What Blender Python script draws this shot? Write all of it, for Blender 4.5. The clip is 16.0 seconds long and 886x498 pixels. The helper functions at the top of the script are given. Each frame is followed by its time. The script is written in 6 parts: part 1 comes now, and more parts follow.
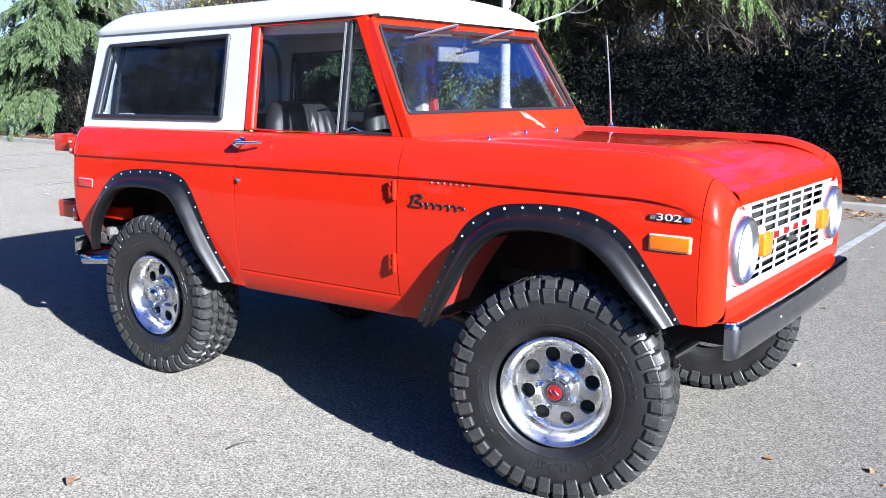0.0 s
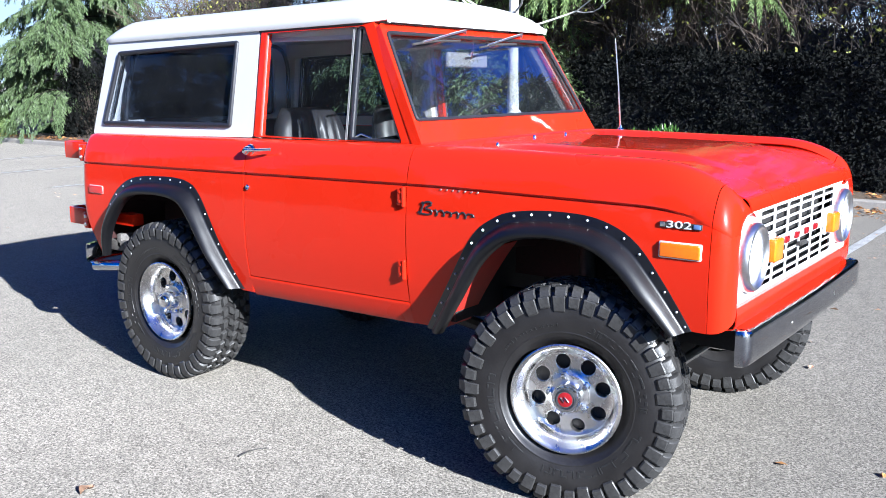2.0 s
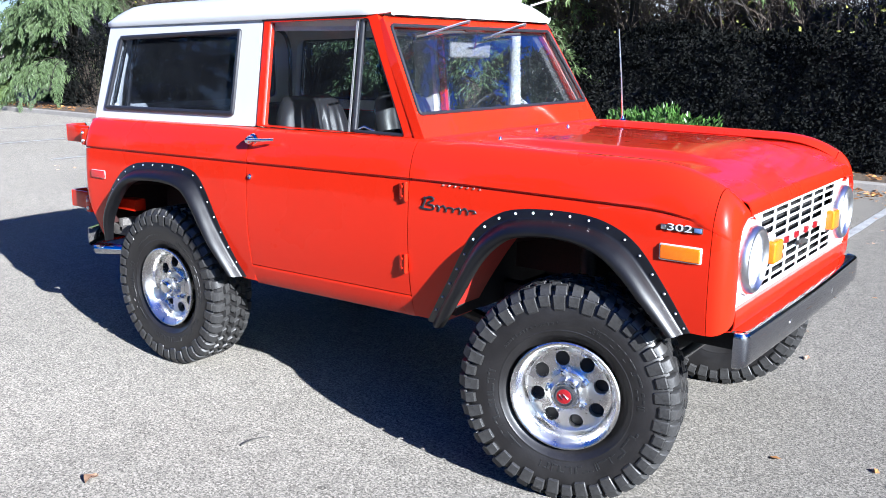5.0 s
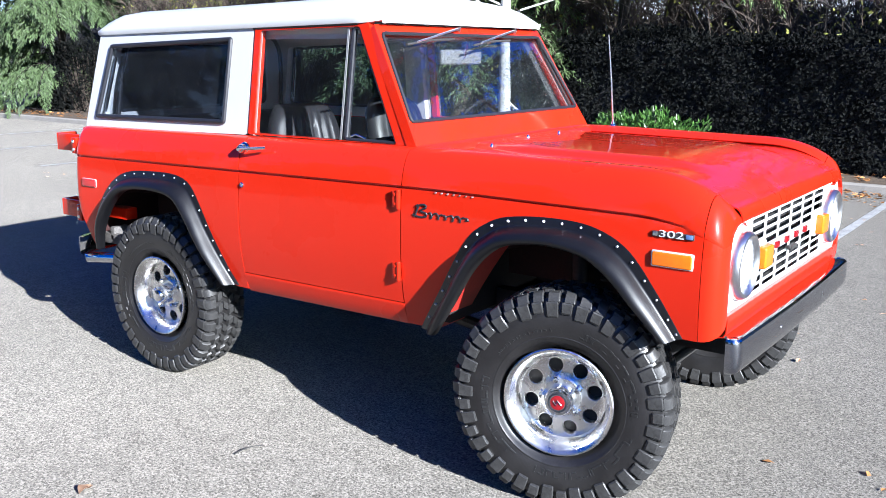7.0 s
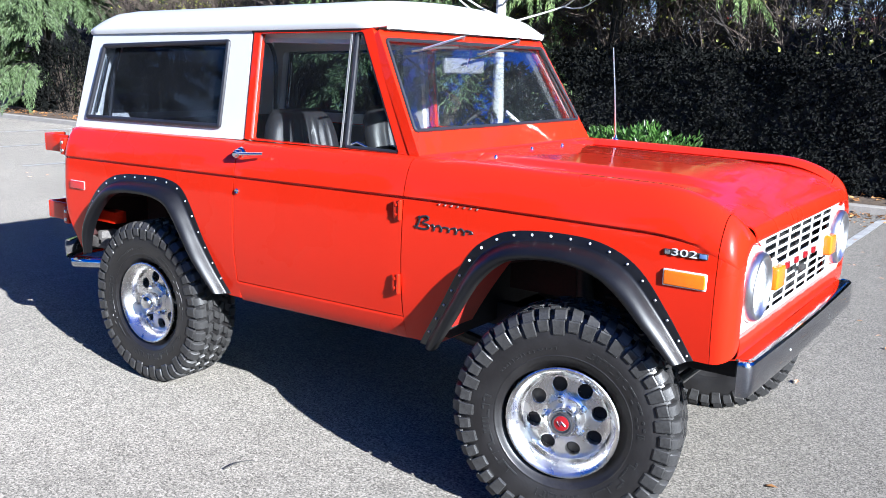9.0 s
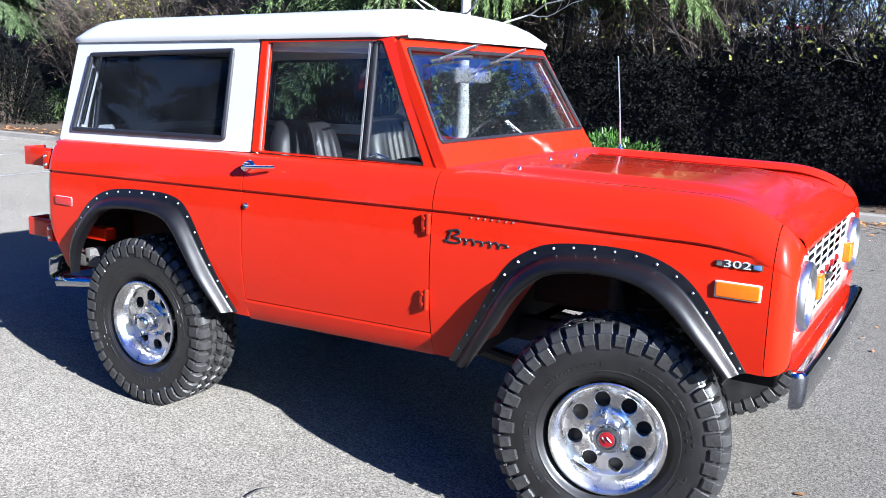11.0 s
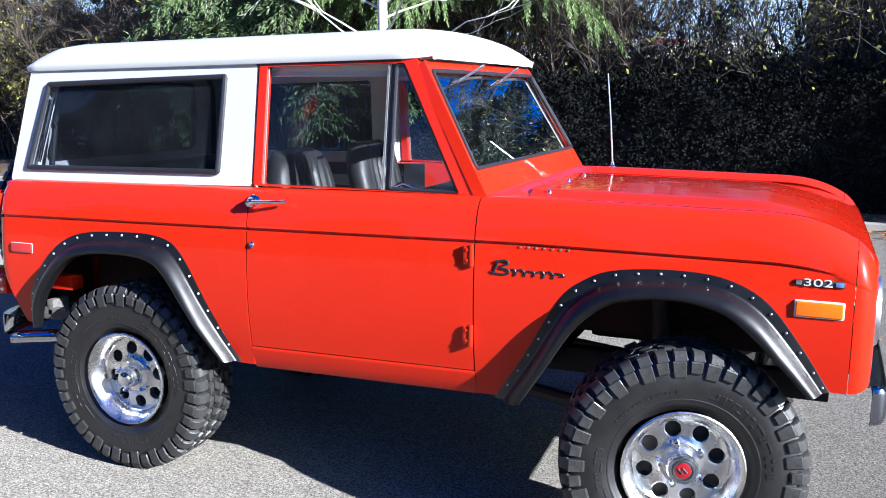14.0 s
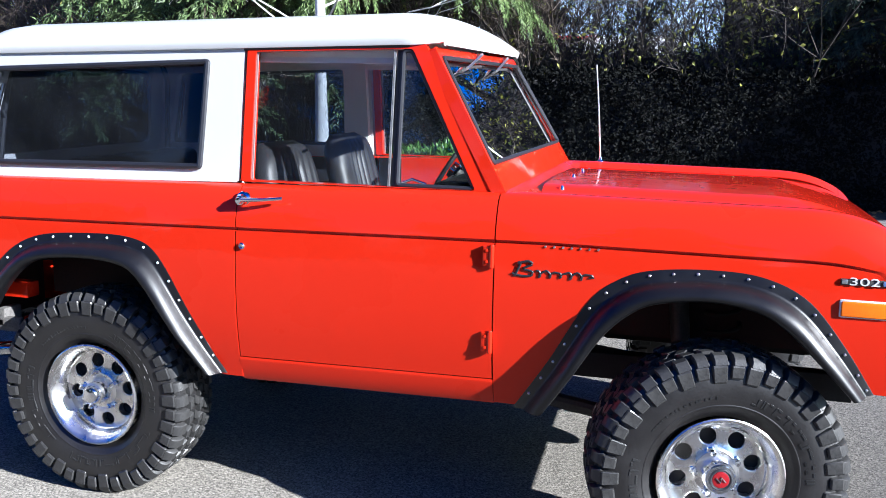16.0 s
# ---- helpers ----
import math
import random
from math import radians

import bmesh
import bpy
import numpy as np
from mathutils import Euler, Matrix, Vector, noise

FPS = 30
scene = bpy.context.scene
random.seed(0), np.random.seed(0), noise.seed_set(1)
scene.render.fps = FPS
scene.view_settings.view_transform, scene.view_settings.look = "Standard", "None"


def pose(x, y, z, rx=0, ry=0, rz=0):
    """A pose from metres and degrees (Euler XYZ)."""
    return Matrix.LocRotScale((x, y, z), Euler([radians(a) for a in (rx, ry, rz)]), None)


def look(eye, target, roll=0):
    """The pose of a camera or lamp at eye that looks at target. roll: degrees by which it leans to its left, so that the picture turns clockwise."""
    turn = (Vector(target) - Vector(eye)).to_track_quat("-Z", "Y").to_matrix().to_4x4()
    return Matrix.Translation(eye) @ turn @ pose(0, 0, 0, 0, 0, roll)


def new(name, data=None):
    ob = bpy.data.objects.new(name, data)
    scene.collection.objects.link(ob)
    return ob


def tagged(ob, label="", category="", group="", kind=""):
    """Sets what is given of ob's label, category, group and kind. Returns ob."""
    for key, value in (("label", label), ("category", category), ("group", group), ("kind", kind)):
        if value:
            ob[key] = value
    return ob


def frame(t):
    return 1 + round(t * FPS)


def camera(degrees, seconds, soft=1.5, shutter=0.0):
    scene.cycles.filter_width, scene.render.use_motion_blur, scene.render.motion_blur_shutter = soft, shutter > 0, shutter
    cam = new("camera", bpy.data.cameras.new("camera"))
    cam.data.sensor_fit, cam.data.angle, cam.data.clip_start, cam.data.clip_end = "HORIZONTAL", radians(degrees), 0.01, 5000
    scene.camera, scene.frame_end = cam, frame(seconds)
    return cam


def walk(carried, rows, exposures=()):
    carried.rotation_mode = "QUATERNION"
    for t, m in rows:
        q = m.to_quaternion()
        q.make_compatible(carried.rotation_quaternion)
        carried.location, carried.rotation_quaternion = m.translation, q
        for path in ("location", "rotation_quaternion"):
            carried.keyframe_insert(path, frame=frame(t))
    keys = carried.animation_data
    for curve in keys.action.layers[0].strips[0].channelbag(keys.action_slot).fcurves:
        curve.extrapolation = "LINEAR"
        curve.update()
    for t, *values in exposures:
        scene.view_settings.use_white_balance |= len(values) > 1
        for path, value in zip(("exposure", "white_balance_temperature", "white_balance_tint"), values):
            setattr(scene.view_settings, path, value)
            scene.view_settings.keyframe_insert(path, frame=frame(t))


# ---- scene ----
cam = camera(52.2, 16.0, soft=0.9)
PATH = [
    (0, (2.657, -3.626, 1.481), (1.499, -2.036, 1.12), 0.5),
    (0.5, (2.658, -3.625, 1.485), (1.499, -2.037, 1.119), 0.4),
    (1, (2.661, -3.623, 1.497), (1.499, -2.039, 1.125), 0.4),
    (1.5, (2.656, -3.623, 1.508), (1.489, -2.041, 1.137), 0.2),
    (2, (2.653, -3.622, 1.518), (1.479, -2.045, 1.151), 0.0),
    (2.5, (2.66, -3.622, 1.533), (1.48, -2.051, 1.163), 0.1),
    (3, (2.662, -3.623, 1.553), (1.48, -2.056, 1.17), 0.6),
    (3.5, (2.663, -3.62, 1.57), (1.48, -2.057, 1.173), 0.5),
    (5.8, (2.638, -3.635, 1.632), (1.485, -2.061, 1.193), 0.6),
    (6, (2.64, -3.634, 1.632), (1.486, -2.058, 1.201), 0.3),
    (6.5, (2.641, -3.634, 1.638), (1.486, -2.057, 1.213), -0.2),
    (7, (2.641, -3.64, 1.641), (1.493, -2.058, 1.213), 0.3),
    (7.5, (2.629, -3.647, 1.64), (1.491, -2.058, 1.217), 1.0),
    (8, (2.615, -3.648, 1.639), (1.481, -2.053, 1.225), 1.4),
    (8.5, (2.587, -3.634, 1.632), (1.462, -2.032, 1.224), 1.8),
    (9, (2.521, -3.606, 1.633), (1.403, -1.998, 1.226), 1.8),
    (9.2, (2.495, -3.588, 1.63), (1.377, -1.979, 1.227), 1.7),
    (11.3, (2.106, -3.734, 1.63), (1.138, -2.025, 1.251), 2.0),
    (11.5, (2.07, -3.733, 1.625), (1.12, -2.013, 1.251), 2.1),
    (12, (1.948, -3.704, 1.633), (1.035, -1.965, 1.257), 1.2),
    (12.5, (1.834, -3.694, 1.637), (0.939, -1.942, 1.276), 2.7),
    (13, (1.752, -3.708, 1.64), (0.884, -1.942, 1.281), 3.2),
    (13.5, (1.625, -3.765, 1.633), (0.817, -1.969, 1.284), 1.1),
    (14, (1.496, -3.827, 1.638), (0.759, -2.0, 1.293), 0.3),
    (14.5, (1.388, -3.853, 1.624), (0.71, -2.003, 1.279), 1.7),
    (15, (1.278, -3.816, 1.625), (0.644, -1.952, 1.273), 1.6),
    (15.5, (1.16, -3.758, 1.62), (0.566, -1.881, 1.269), 0.9),
    (16, (1.059, -3.74, 1.614), (0.522, -1.846, 1.26), 0.9),
]
walk(cam, [(t, look(eye, target, roll)) for t, eye, target, roll in PATH])

# ---- world and sun ----
SUN_AZ, SUN_EL = radians(-16.5), radians(23.5)
SUN_DIR = Vector((math.cos(SUN_AZ) * math.cos(SUN_EL), math.sin(SUN_AZ) * math.cos(SUN_EL), math.sin(SUN_EL)))
world = bpy.data.worlds.new("sky")
scene.world = world
world.use_nodes = True
sky = world.node_tree.nodes.new("ShaderNodeTexSky")
sky.sky_type, sky.sun_disc = "NISHITA", False
sky.sun_elevation, sky.sun_rotation = SUN_EL, math.atan2(SUN_DIR.x, SUN_DIR.y)
sky.air_density, sky.dust_density, sky.ozone_density = 1.0, 1.6, 2.0
rich = world.node_tree.nodes.new("ShaderNodeHueSaturation")
rich.inputs["Hue"].default_value, rich.inputs["Saturation"].default_value = 0.52, 2.0
deep = world.node_tree.nodes.new("ShaderNodeVectorMath")
deep.operation = "MULTIPLY"
deep.inputs[1].default_value = (0.72, 1.12, 1.68)
world.node_tree.links.new(sky.outputs[0], rich.inputs["Color"])
world.node_tree.links.new(rich.outputs[0], deep.inputs[0])
# pale haze low over the horizon, all the way round
wn, wl = world.node_tree.nodes, world.node_tree.links
way, up, low, haze = wn.new("ShaderNodeTexCoord"), wn.new("ShaderNodeSeparateXYZ"), wn.new("ShaderNodeMapRange"), wn.new("ShaderNodeMix")
wl.new(way.outputs["Generated"], up.inputs[0])
wl.new(up.outputs["Z"], low.inputs["Value"])
low.interpolation_type = "SMOOTHERSTEP"
low.inputs["From Min"].default_value, low.inputs["From Max"].default_value = 0.04, 0.24
low.inputs["To Min"].default_value, low.inputs["To Max"].default_value = 0.9, 0.0
haze.data_type = "RGBA"
haze.inputs["B"].default_value = (9.0, 11.5, 15.0, 1)
wl.new(low.outputs[0], haze.inputs["Factor"])
wl.new(deep.outputs[0], haze.inputs["A"])
wl.new(haze.outputs["Result"], wn["Background"].inputs[0])
world.node_tree.nodes["Background"].inputs[1].default_value = 0.034
lamp = bpy.data.lights.new("sun", "SUN")
lamp.energy, lamp.angle, lamp.color = 6.2, radians(0.53), (1.0, 0.96, 0.90)
sun = new("sun", lamp)
sun.matrix_world = look(SUN_DIR * 60, (0, 0, 0))
scene.view_settings.exposure = 1.52
scene.view_settings.use_white_balance = True
scene.view_settings.white_balance_temperature, scene.view_settings.white_balance_tint = 5650, 10


# ---- materials ----
def mat(name, col, rough=0.5, metal=0.0, var=0.12, scale=6.0, grain=120.0, bump=0.0, coat=0.0, spec=0.5, trans=0.0, rvar=0.0, isl=0.0, coat_ior=1.5, wave=0.0):
    """A principled material with colour variation at two scales, fine relief and uneven gloss."""
    m = bpy.data.materials.new(name)
    m.use_nodes = True
    t = m.node_tree
    n, l = t.nodes, t.links
    p = n["Principled BSDF"]
    co = n.new("ShaderNodeTexCoord")
    big, fine = n.new("ShaderNodeTexNoise"), n.new("ShaderNodeTexNoise")
    big.inputs["Scale"].default_value, fine.inputs["Scale"].default_value = scale, grain
    big.inputs["Detail"].default_value, fine.inputs["Detail"].default_value = 5, 2
    for x in (big, fine):
        l.new(co.outputs["Object"], x.inputs["Vector"])
    add = n.new("ShaderNodeMath")
    add.operation = "ADD"
    l.new(big.outputs[0], add.inputs[0])
    l.new(fine.outputs[0], add.inputs[1])
    level = n.new("ShaderNodeMapRange")
    level.inputs["From Min"].default_value, level.inputs["From Max"].default_value = 0.6, 1.4
    level.inputs["To Min"].default_value, level.inputs["To Max"].default_value = 1 - var, 1 + var
    l.new(add.outputs[0], level.inputs["Value"])
    out = level.outputs[0]
    if isl:
        geo = n.new("ShaderNodeNewGeometry")
        rng = n.new("ShaderNodeMapRange")
        rng.inputs["To Min"].default_value, rng.inputs["To Max"].default_value = 1 - isl, 1 + isl
        l.new(geo.outputs["Random Per Island"], rng.inputs["Value"])
        mul = n.new("ShaderNodeMath")
        mul.operation = "MULTIPLY"
        l.new(out, mul.inputs[0])
        l.new(rng.outputs[0], mul.inputs[1])
        out = mul.outputs[0]
    mix = n.new("ShaderNodeVectorMath")
    mix.operation = "SCALE"
    mix.inputs[0].default_value = col
    l.new(out, mix.inputs["Scale"])
    l.new(mix.outputs[0], p.inputs["Base Color"])
    p.inputs["Roughness"].default_value, p.inputs["Metallic"].default_value = rough, metal
    p.inputs["Specular IOR Level"].default_value = spec
    p.inputs["Coat Weight"].default_value, p.inputs["Coat Roughness"].default_value = coat, 0.03
    p.inputs["Coat IOR"].default_value = coat_ior
    p.inputs["Transmission Weight"].default_value = trans
    if rvar:
        rr = n.new("ShaderNodeMapRange")
        rr.inputs["From Min"].default_value, rr.inputs["From Max"].default_value = 0.35, 0.65
        rr.inputs["To Min"].default_value, rr.inputs["To Max"].default_value = max(0, rough - rvar), rough + rvar
        l.new(big.outputs[0], rr.inputs["Value"])
        l.new(rr.outputs[0], p.inputs["Roughness"])
    if wave:
        # slight unevenness of hand-finished panels, in the clear coat alone
        ripple, wb = n.new("ShaderNodeTexNoise"), n.new("ShaderNodeBump")
        ripple.inputs["Scale"].default_value, ripple.inputs["Detail"].default_value = 7.0, 2.0
        wb.inputs["Strength"].default_value, wb.inputs["Distance"].default_value = 0.5, wave
        l.new(co.outputs["Object"], ripple.inputs["Vector"])
        l.new(ripple.outputs[0], wb.inputs["Height"])
        l.new(wb.outputs[0], p.inputs["Coat Normal"])
    if bump:
        b = n.new("ShaderNodeBump")
        b.inputs["Strength"].default_value, b.inputs["Distance"].default_value = 0.6, bump
        l.new(fine.outputs[0], b.inputs["Height"])
        l.new(b.outputs[0], p.inputs["Normal"])
    return m


def leaf_mat(name, col, rough=0.45, isl=0.45, glow=0.35, spec=0.4):
    """Foliage: light passes partly through."""
    m = mat(name, col, rough, var=0.25, scale=1.2, grain=30, isl=isl, spec=spec)
    t = m.node_tree
    p, o = t.nodes["Principled BSDF"], t.nodes["Material Output"]
    tr, mx = t.nodes.new("ShaderNodeBsdfTranslucent"), t.nodes.new("ShaderNodeMixShader")
    src = p.inputs["Base Color"].links[0].from_socket
    t.links.new(src, tr.inputs["Color"])
    mx.inputs[0].default_value = glow
    t.links.new(p.outputs[0], mx.inputs[1])
    t.links.new(tr.outputs[0], mx.inputs[2])
    t.links.new(mx.outputs[0], o.inputs["Surface"])
    return m


def glass_mat(name, tint, rough=0.0, gain=0.8, veil=0.02):
    """A thin pane: sees through with a tint, mirrors by Fresnel and carries a pale film painted as haze."""
    m = bpy.data.materials.new(name)
    m.use_nodes = True
    t = m.node_tree
    n, l = t.nodes, t.links
    n.remove(n["Principled BSDF"])
    tr, gl, fr, mx = (n.new(k) for k in ("ShaderNodeBsdfTransparent", "ShaderNodeBsdfGlossy", "ShaderNodeLayerWeight", "ShaderNodeMixShader"))
    tr.inputs["Color"].default_value = (*tint, 1)
    gl.inputs["Roughness"].default_value = rough
    gl.inputs["Color"].default_value = (1, 1, 1, 1)
    fr.inputs["Blend"].default_value = 0.5
    pw, dbl = n.new("ShaderNodeMath"), n.new("ShaderNodeMath")
    pw.operation, dbl.operation, dbl.use_clamp = "POWER", "MULTIPLY_ADD", True
    pw.inputs[1].default_value = 5.0
    dbl.inputs[1].default_value, dbl.inputs[2].default_value = 0.96 * gain, 0.04 * gain
    # pale bluish film: haze painted over the pane to lift its darks
    film, dusty, co, spots, amount = (n.new(k) for k in ("ShaderNodeBsdfDiffuse", "ShaderNodeMixShader", "ShaderNodeTexCoord", "ShaderNodeTexNoise", "ShaderNodeMapRange"))
    film.inputs["Color"].default_value = (0.50, 0.54, 0.62, 1)
    spots.inputs["Scale"].default_value, spots.inputs["Detail"].default_value = 7.0, 6.0
    amount.inputs["From Min"].default_value, amount.inputs["From Max"].default_value = 0.3, 0.7
    amount.inputs["To Min"].default_value, amount.inputs["To Max"].default_value = veil * 0.6, veil * 1.4
    l.new(co.outputs["Object"], spots.inputs["Vector"])
    l.new(spots.outputs[0], amount.inputs["Value"])
    l.new(amount.outputs[0], dusty.inputs[0])
    l.new(tr.outputs[0], dusty.inputs[1])
    l.new(film.outputs[0], dusty.inputs[2])
    l.new(fr.outputs["Facing"], pw.inputs[0])
    l.new(pw.outputs[0], dbl.inputs[0])
    l.new(dbl.outputs[0], mx.inputs[0])
    l.new(dusty.outputs[0], mx.inputs[1])
    l.new(gl.outputs[0], mx.inputs[2])
    l.new(mx.outputs[0], n["Material Output"].inputs["Surface"])
    return m


RED = mat("red_paint", (0.57, 0.0185, 0.0040), 0.30, var=0.03, scale=2.5, grain=900, coat=1.0, spec=0.08, rvar=0.05, coat_ior=1.34, wave=0.004)
RED_IN = mat("red_inner_paint", (0.42, 0.02, 0.012), 0.6, var=0.25, scale=9, grain=200, bump=0.0006)
WHITE = mat("white_paint", (0.56, 0.56, 0.55), 0.38, var=0.03, scale=3, grain=400, coat=0.3, bump=0.0003)
GRILLE_WHITE = mat("grille_white_paint", (0.64, 0.65, 0.64), 0.35, var=0.05, scale=20, grain=300, coat=0.3)
LINER = mat("cream_liner", (0.74, 0.72, 0.66), 0.8, var=0.1, scale=8, grain=300, bump=0.0008)
RUBBER = mat("tyre_rubber", (0.036, 0.0352, 0.0345), 0.41, var=0.4, scale=14, grain=150, bump=0.0012, spec=0.42, rvar=0.14)
SIDEWALL = mat("tyre_sidewall_rubber", (0.0125, 0.0115, 0.0115), 0.39, var=0.4, scale=9, grain=130, bump=0.0005, spec=0.75, rvar=0.07)
LETTER = mat("tyre_letter_rubber", (0.019, 0.019, 0.019), 0.40, var=0.3, scale=20, grain=200)
FLARE = mat("black_flare_plastic", (0.006, 0.006, 0.007), 0.36, var=0.2, scale=9, grain=500, bump=0.0002, spec=0.45, rvar=0.05)
GASKET = mat("black_gasket_rubber", (0.016, 0.017, 0.022), 0.45, var=0.2, scale=20, grain=300)
CHROME = mat("chrome", (0.86, 0.87, 0.89), 0.07, 1.0, var=0.05, scale=9, grain=60, rvar=0.04)
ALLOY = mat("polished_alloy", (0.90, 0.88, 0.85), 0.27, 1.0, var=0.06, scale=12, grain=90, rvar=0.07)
STEEL = mat("dark_steel", (0.06, 0.058, 0.055), 0.6, 0.5, var=0.35, scale=9, grain=120, bump=0.001)
UNDER = mat("underbody_black", (0.014, 0.013, 0.013), 0.8, var=0.4, scale=7, grain=100, bump=0.001)
VINYL = mat("black_vinyl", (0.014, 0.014, 0.016), 0.42, var=0.2, scale=12, grain=500, bump=0.0004, rvar=0.06, spec=0.25)
AMBER = mat("amber_lens", (0.85, 0.17, 0.003), 0.2, var=0.12, scale=60, grain=260, bump=0.001, coat=0.5)
REDLENS = mat("red_lens", (0.55, 0.03, 0.03), 0.2, var=0.12, scale=60, grain=260, coat=0.5)
LAMPGLASS = mat("headlamp_glass", (0.58, 0.59, 0.60), 0.12, 0.25, var=0.06, scale=40, grain=170, bump=0.002, coat=0.6)
REDBADGE = mat("red_enamel", (0.24, 0.008, 0.012), 0.25, var=0.1, scale=60, grain=300, coat=0.5)
BLUEBADGE = mat("blue_enamel", (0.12, 0.2, 0.42), 0.3, var=0.1, scale=60, grain=300, coat=0.4)
GLASS = glass_mat("window_glass", (0.93, 0.96, 0.95), veil=0.005)
WIND = glass_mat("windshield_glass", (0.90, 0.92, 0.93), gain=4.4, veil=0.008)
TINT = glass_mat("tinted_glass", (0.48, 0.515, 0.57), gain=0.55, veil=0.010)
DOORGLASS = glass_mat("door_glass", (0.93, 0.95, 0.96), gain=0.4, veil=0.004)
WELL = mat("dark_maroon_paint", (0.03, 0.006, 0.005), 0.75, var=0.4, scale=7, grain=90, bump=0.001)
BARK = mat("brown_bark", (0.085, 0.062, 0.045), 0.9, var=0.4, scale=8, grain=60, bump=0.006)
BIRCH = mat("white_bark", (0.62, 0.60, 0.55), 0.8, var=0.3, scale=5, grain=50, bump=0.003)
# darker copy of the brown bark, with shade put into its colour
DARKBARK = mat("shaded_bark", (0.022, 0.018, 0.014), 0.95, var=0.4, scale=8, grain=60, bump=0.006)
TWIGBARK = mat("twig_bark", (0.085, 0.065, 0.05), 0.85, var=0.35, scale=9, grain=60)
CEDAR_LEAF = leaf_mat("cedar_foliage", (0.085, 0.125, 0.052), isl=0.5, glow=0.2)
SPRAY_LEAF = leaf_mat("hanging_spray_foliage", (0.18, 0.255, 0.09), isl=0.35, glow=0.35)
# darker copy of the twig bark: shade on the right-hand shrubs is in the colour
SHADED_TWIG = mat("shaded_twig_bark", (0.035, 0.029, 0.026), 0.85, var=0.35, scale=9, grain=60)
FIR_LEAF = leaf_mat("drooping_foliage", (0.13, 0.19, 0.075))
# hedge leaves near black: the shade they stand in is put into the colour
SHADED_HEDGE_LEAF = leaf_mat("shaded_hedge_foliage", (0.0100, 0.0108, 0.0100), 0.7, isl=0.25, glow=0.15, spec=0.03)
# darker conifer leaves: the trees' shaded side is put into the colour
SHADE_LEAF = leaf_mat("shaded_conifer_foliage", (0.05, 0.07, 0.05))
LAUREL_LEAF = leaf_mat("laurel_foliage", (0.085, 0.18, 0.04), 0.28)
YELLOW_LEAF = leaf_mat("yellowing_foliage", (0.27, 0.28, 0.06))
DRY_LEAF = leaf_mat("dry_leaf", (0.42, 0.20, 0.07), 0.7, isl=0.6, glow=0.2)
PALE_LEAF = leaf_mat("pale_dry_leaf", (0.48, 0.30, 0.19), 0.7, isl=0.5, glow=0.2)
KERB = mat("kerb_concrete", (0.27, 0.25, 0.22), 0.85, var=0.25, scale=4, grain=90, bump=0.003)
SOIL = mat("verge_soil", (0.10, 0.07, 0.045), 0.95, var=0.5, scale=3, grain=30, bump=0.02)
KERB_DUST = mat("dusty_metal", (0.12, 0.112, 0.105), 0.8, var=0.4, scale=30, grain=120, bump=0.002)
LINE = mat("worn_road_paint", (0.33, 0.33, 0.32), 0.8, var=0.45, scale=7, grain=60, bump=0.001)
WALLW = mat("pale_render_wall", (0.80, 0.80, 0.78), 0.85, var=0.12, scale=1, grain=40)
RIBBON = mat("red_fascia", (0.55, 0.05, 0.05), 0.6, var=0.1, scale=2, grain=30)
DARKGLASS = mat("dark_window_pane", (0.03, 0.035, 0.045), 0.1, var=0.2, scale=1, grain=10, coat=0.5)


def asphalt():
    m = mat("asphalt", (0.142, 0.131, 0.113), 0.88, var=0.16, scale=0.55, grain=9, rvar=0.05, spec=0.25)
    t = m.node_tree
    n, l = t.nodes, t.links
    p = n["Principled BSDF"]
    co = [x for x in n if x.type == "TEX_COORD"][0]
    vor, no = n.new("ShaderNodeTexVoronoi"), n.new("ShaderNodeTexNoise")
    vor.inputs["Scale"].default_value, no.inputs["Scale"].default_value, no.inputs["Detail"].default_value = 165, 70, 4
    for x in (vor, no):
        l.new(co.outputs["Object"], x.inputs["Vector"])
    sep = n.new("ShaderNodeSeparateColor")
    l.new(vor.outputs["Color"], sep.inputs[0])
    rng = n.new("ShaderNodeMapRange")
    rng.inputs["To Min"].default_value, rng.inputs["To Max"].default_value = 0.42, 1.65
    l.new(sep.outputs[0], rng.inputs["Value"])
    rn = n.new("ShaderNodeMapRange")
    rn.inputs["From Min"].default_value, rn.inputs["From Max"].default_value = 0.3, 0.7
    rn.inputs["To Min"].default_value, rn.inputs["To Max"].default_value = 0.7, 1.3
    l.new(no.outputs[0], rn.inputs["Value"])
    mu = n.new("ShaderNodeMath")
    mu.operation = "MULTIPLY"
    l.new(rng.outputs[0], mu.inputs[0])
    l.new(rn.outputs[0], mu.inputs[1])
    sc = n.new("ShaderNodeVectorMath")
    sc.operation = "SCALE"
    l.new(p.inputs["Base Color"].links[0].from_socket, sc.inputs[0])
    l.new(mu.outputs[0], sc.inputs["Scale"])
    l.new(sc.outputs[0], p.inputs["Base Color"])
    p.inputs["Diffuse Roughness"].default_value = 1.0
    b = n.new("ShaderNodeBump")
    b.inputs["Strength"].default_value, b.inputs["Distance"].default_value = 0.85, 0.003
    l.new(mu.outputs[0], b.inputs["Height"])
    l.new(b.outputs[0], p.inputs["Normal"])
    return m


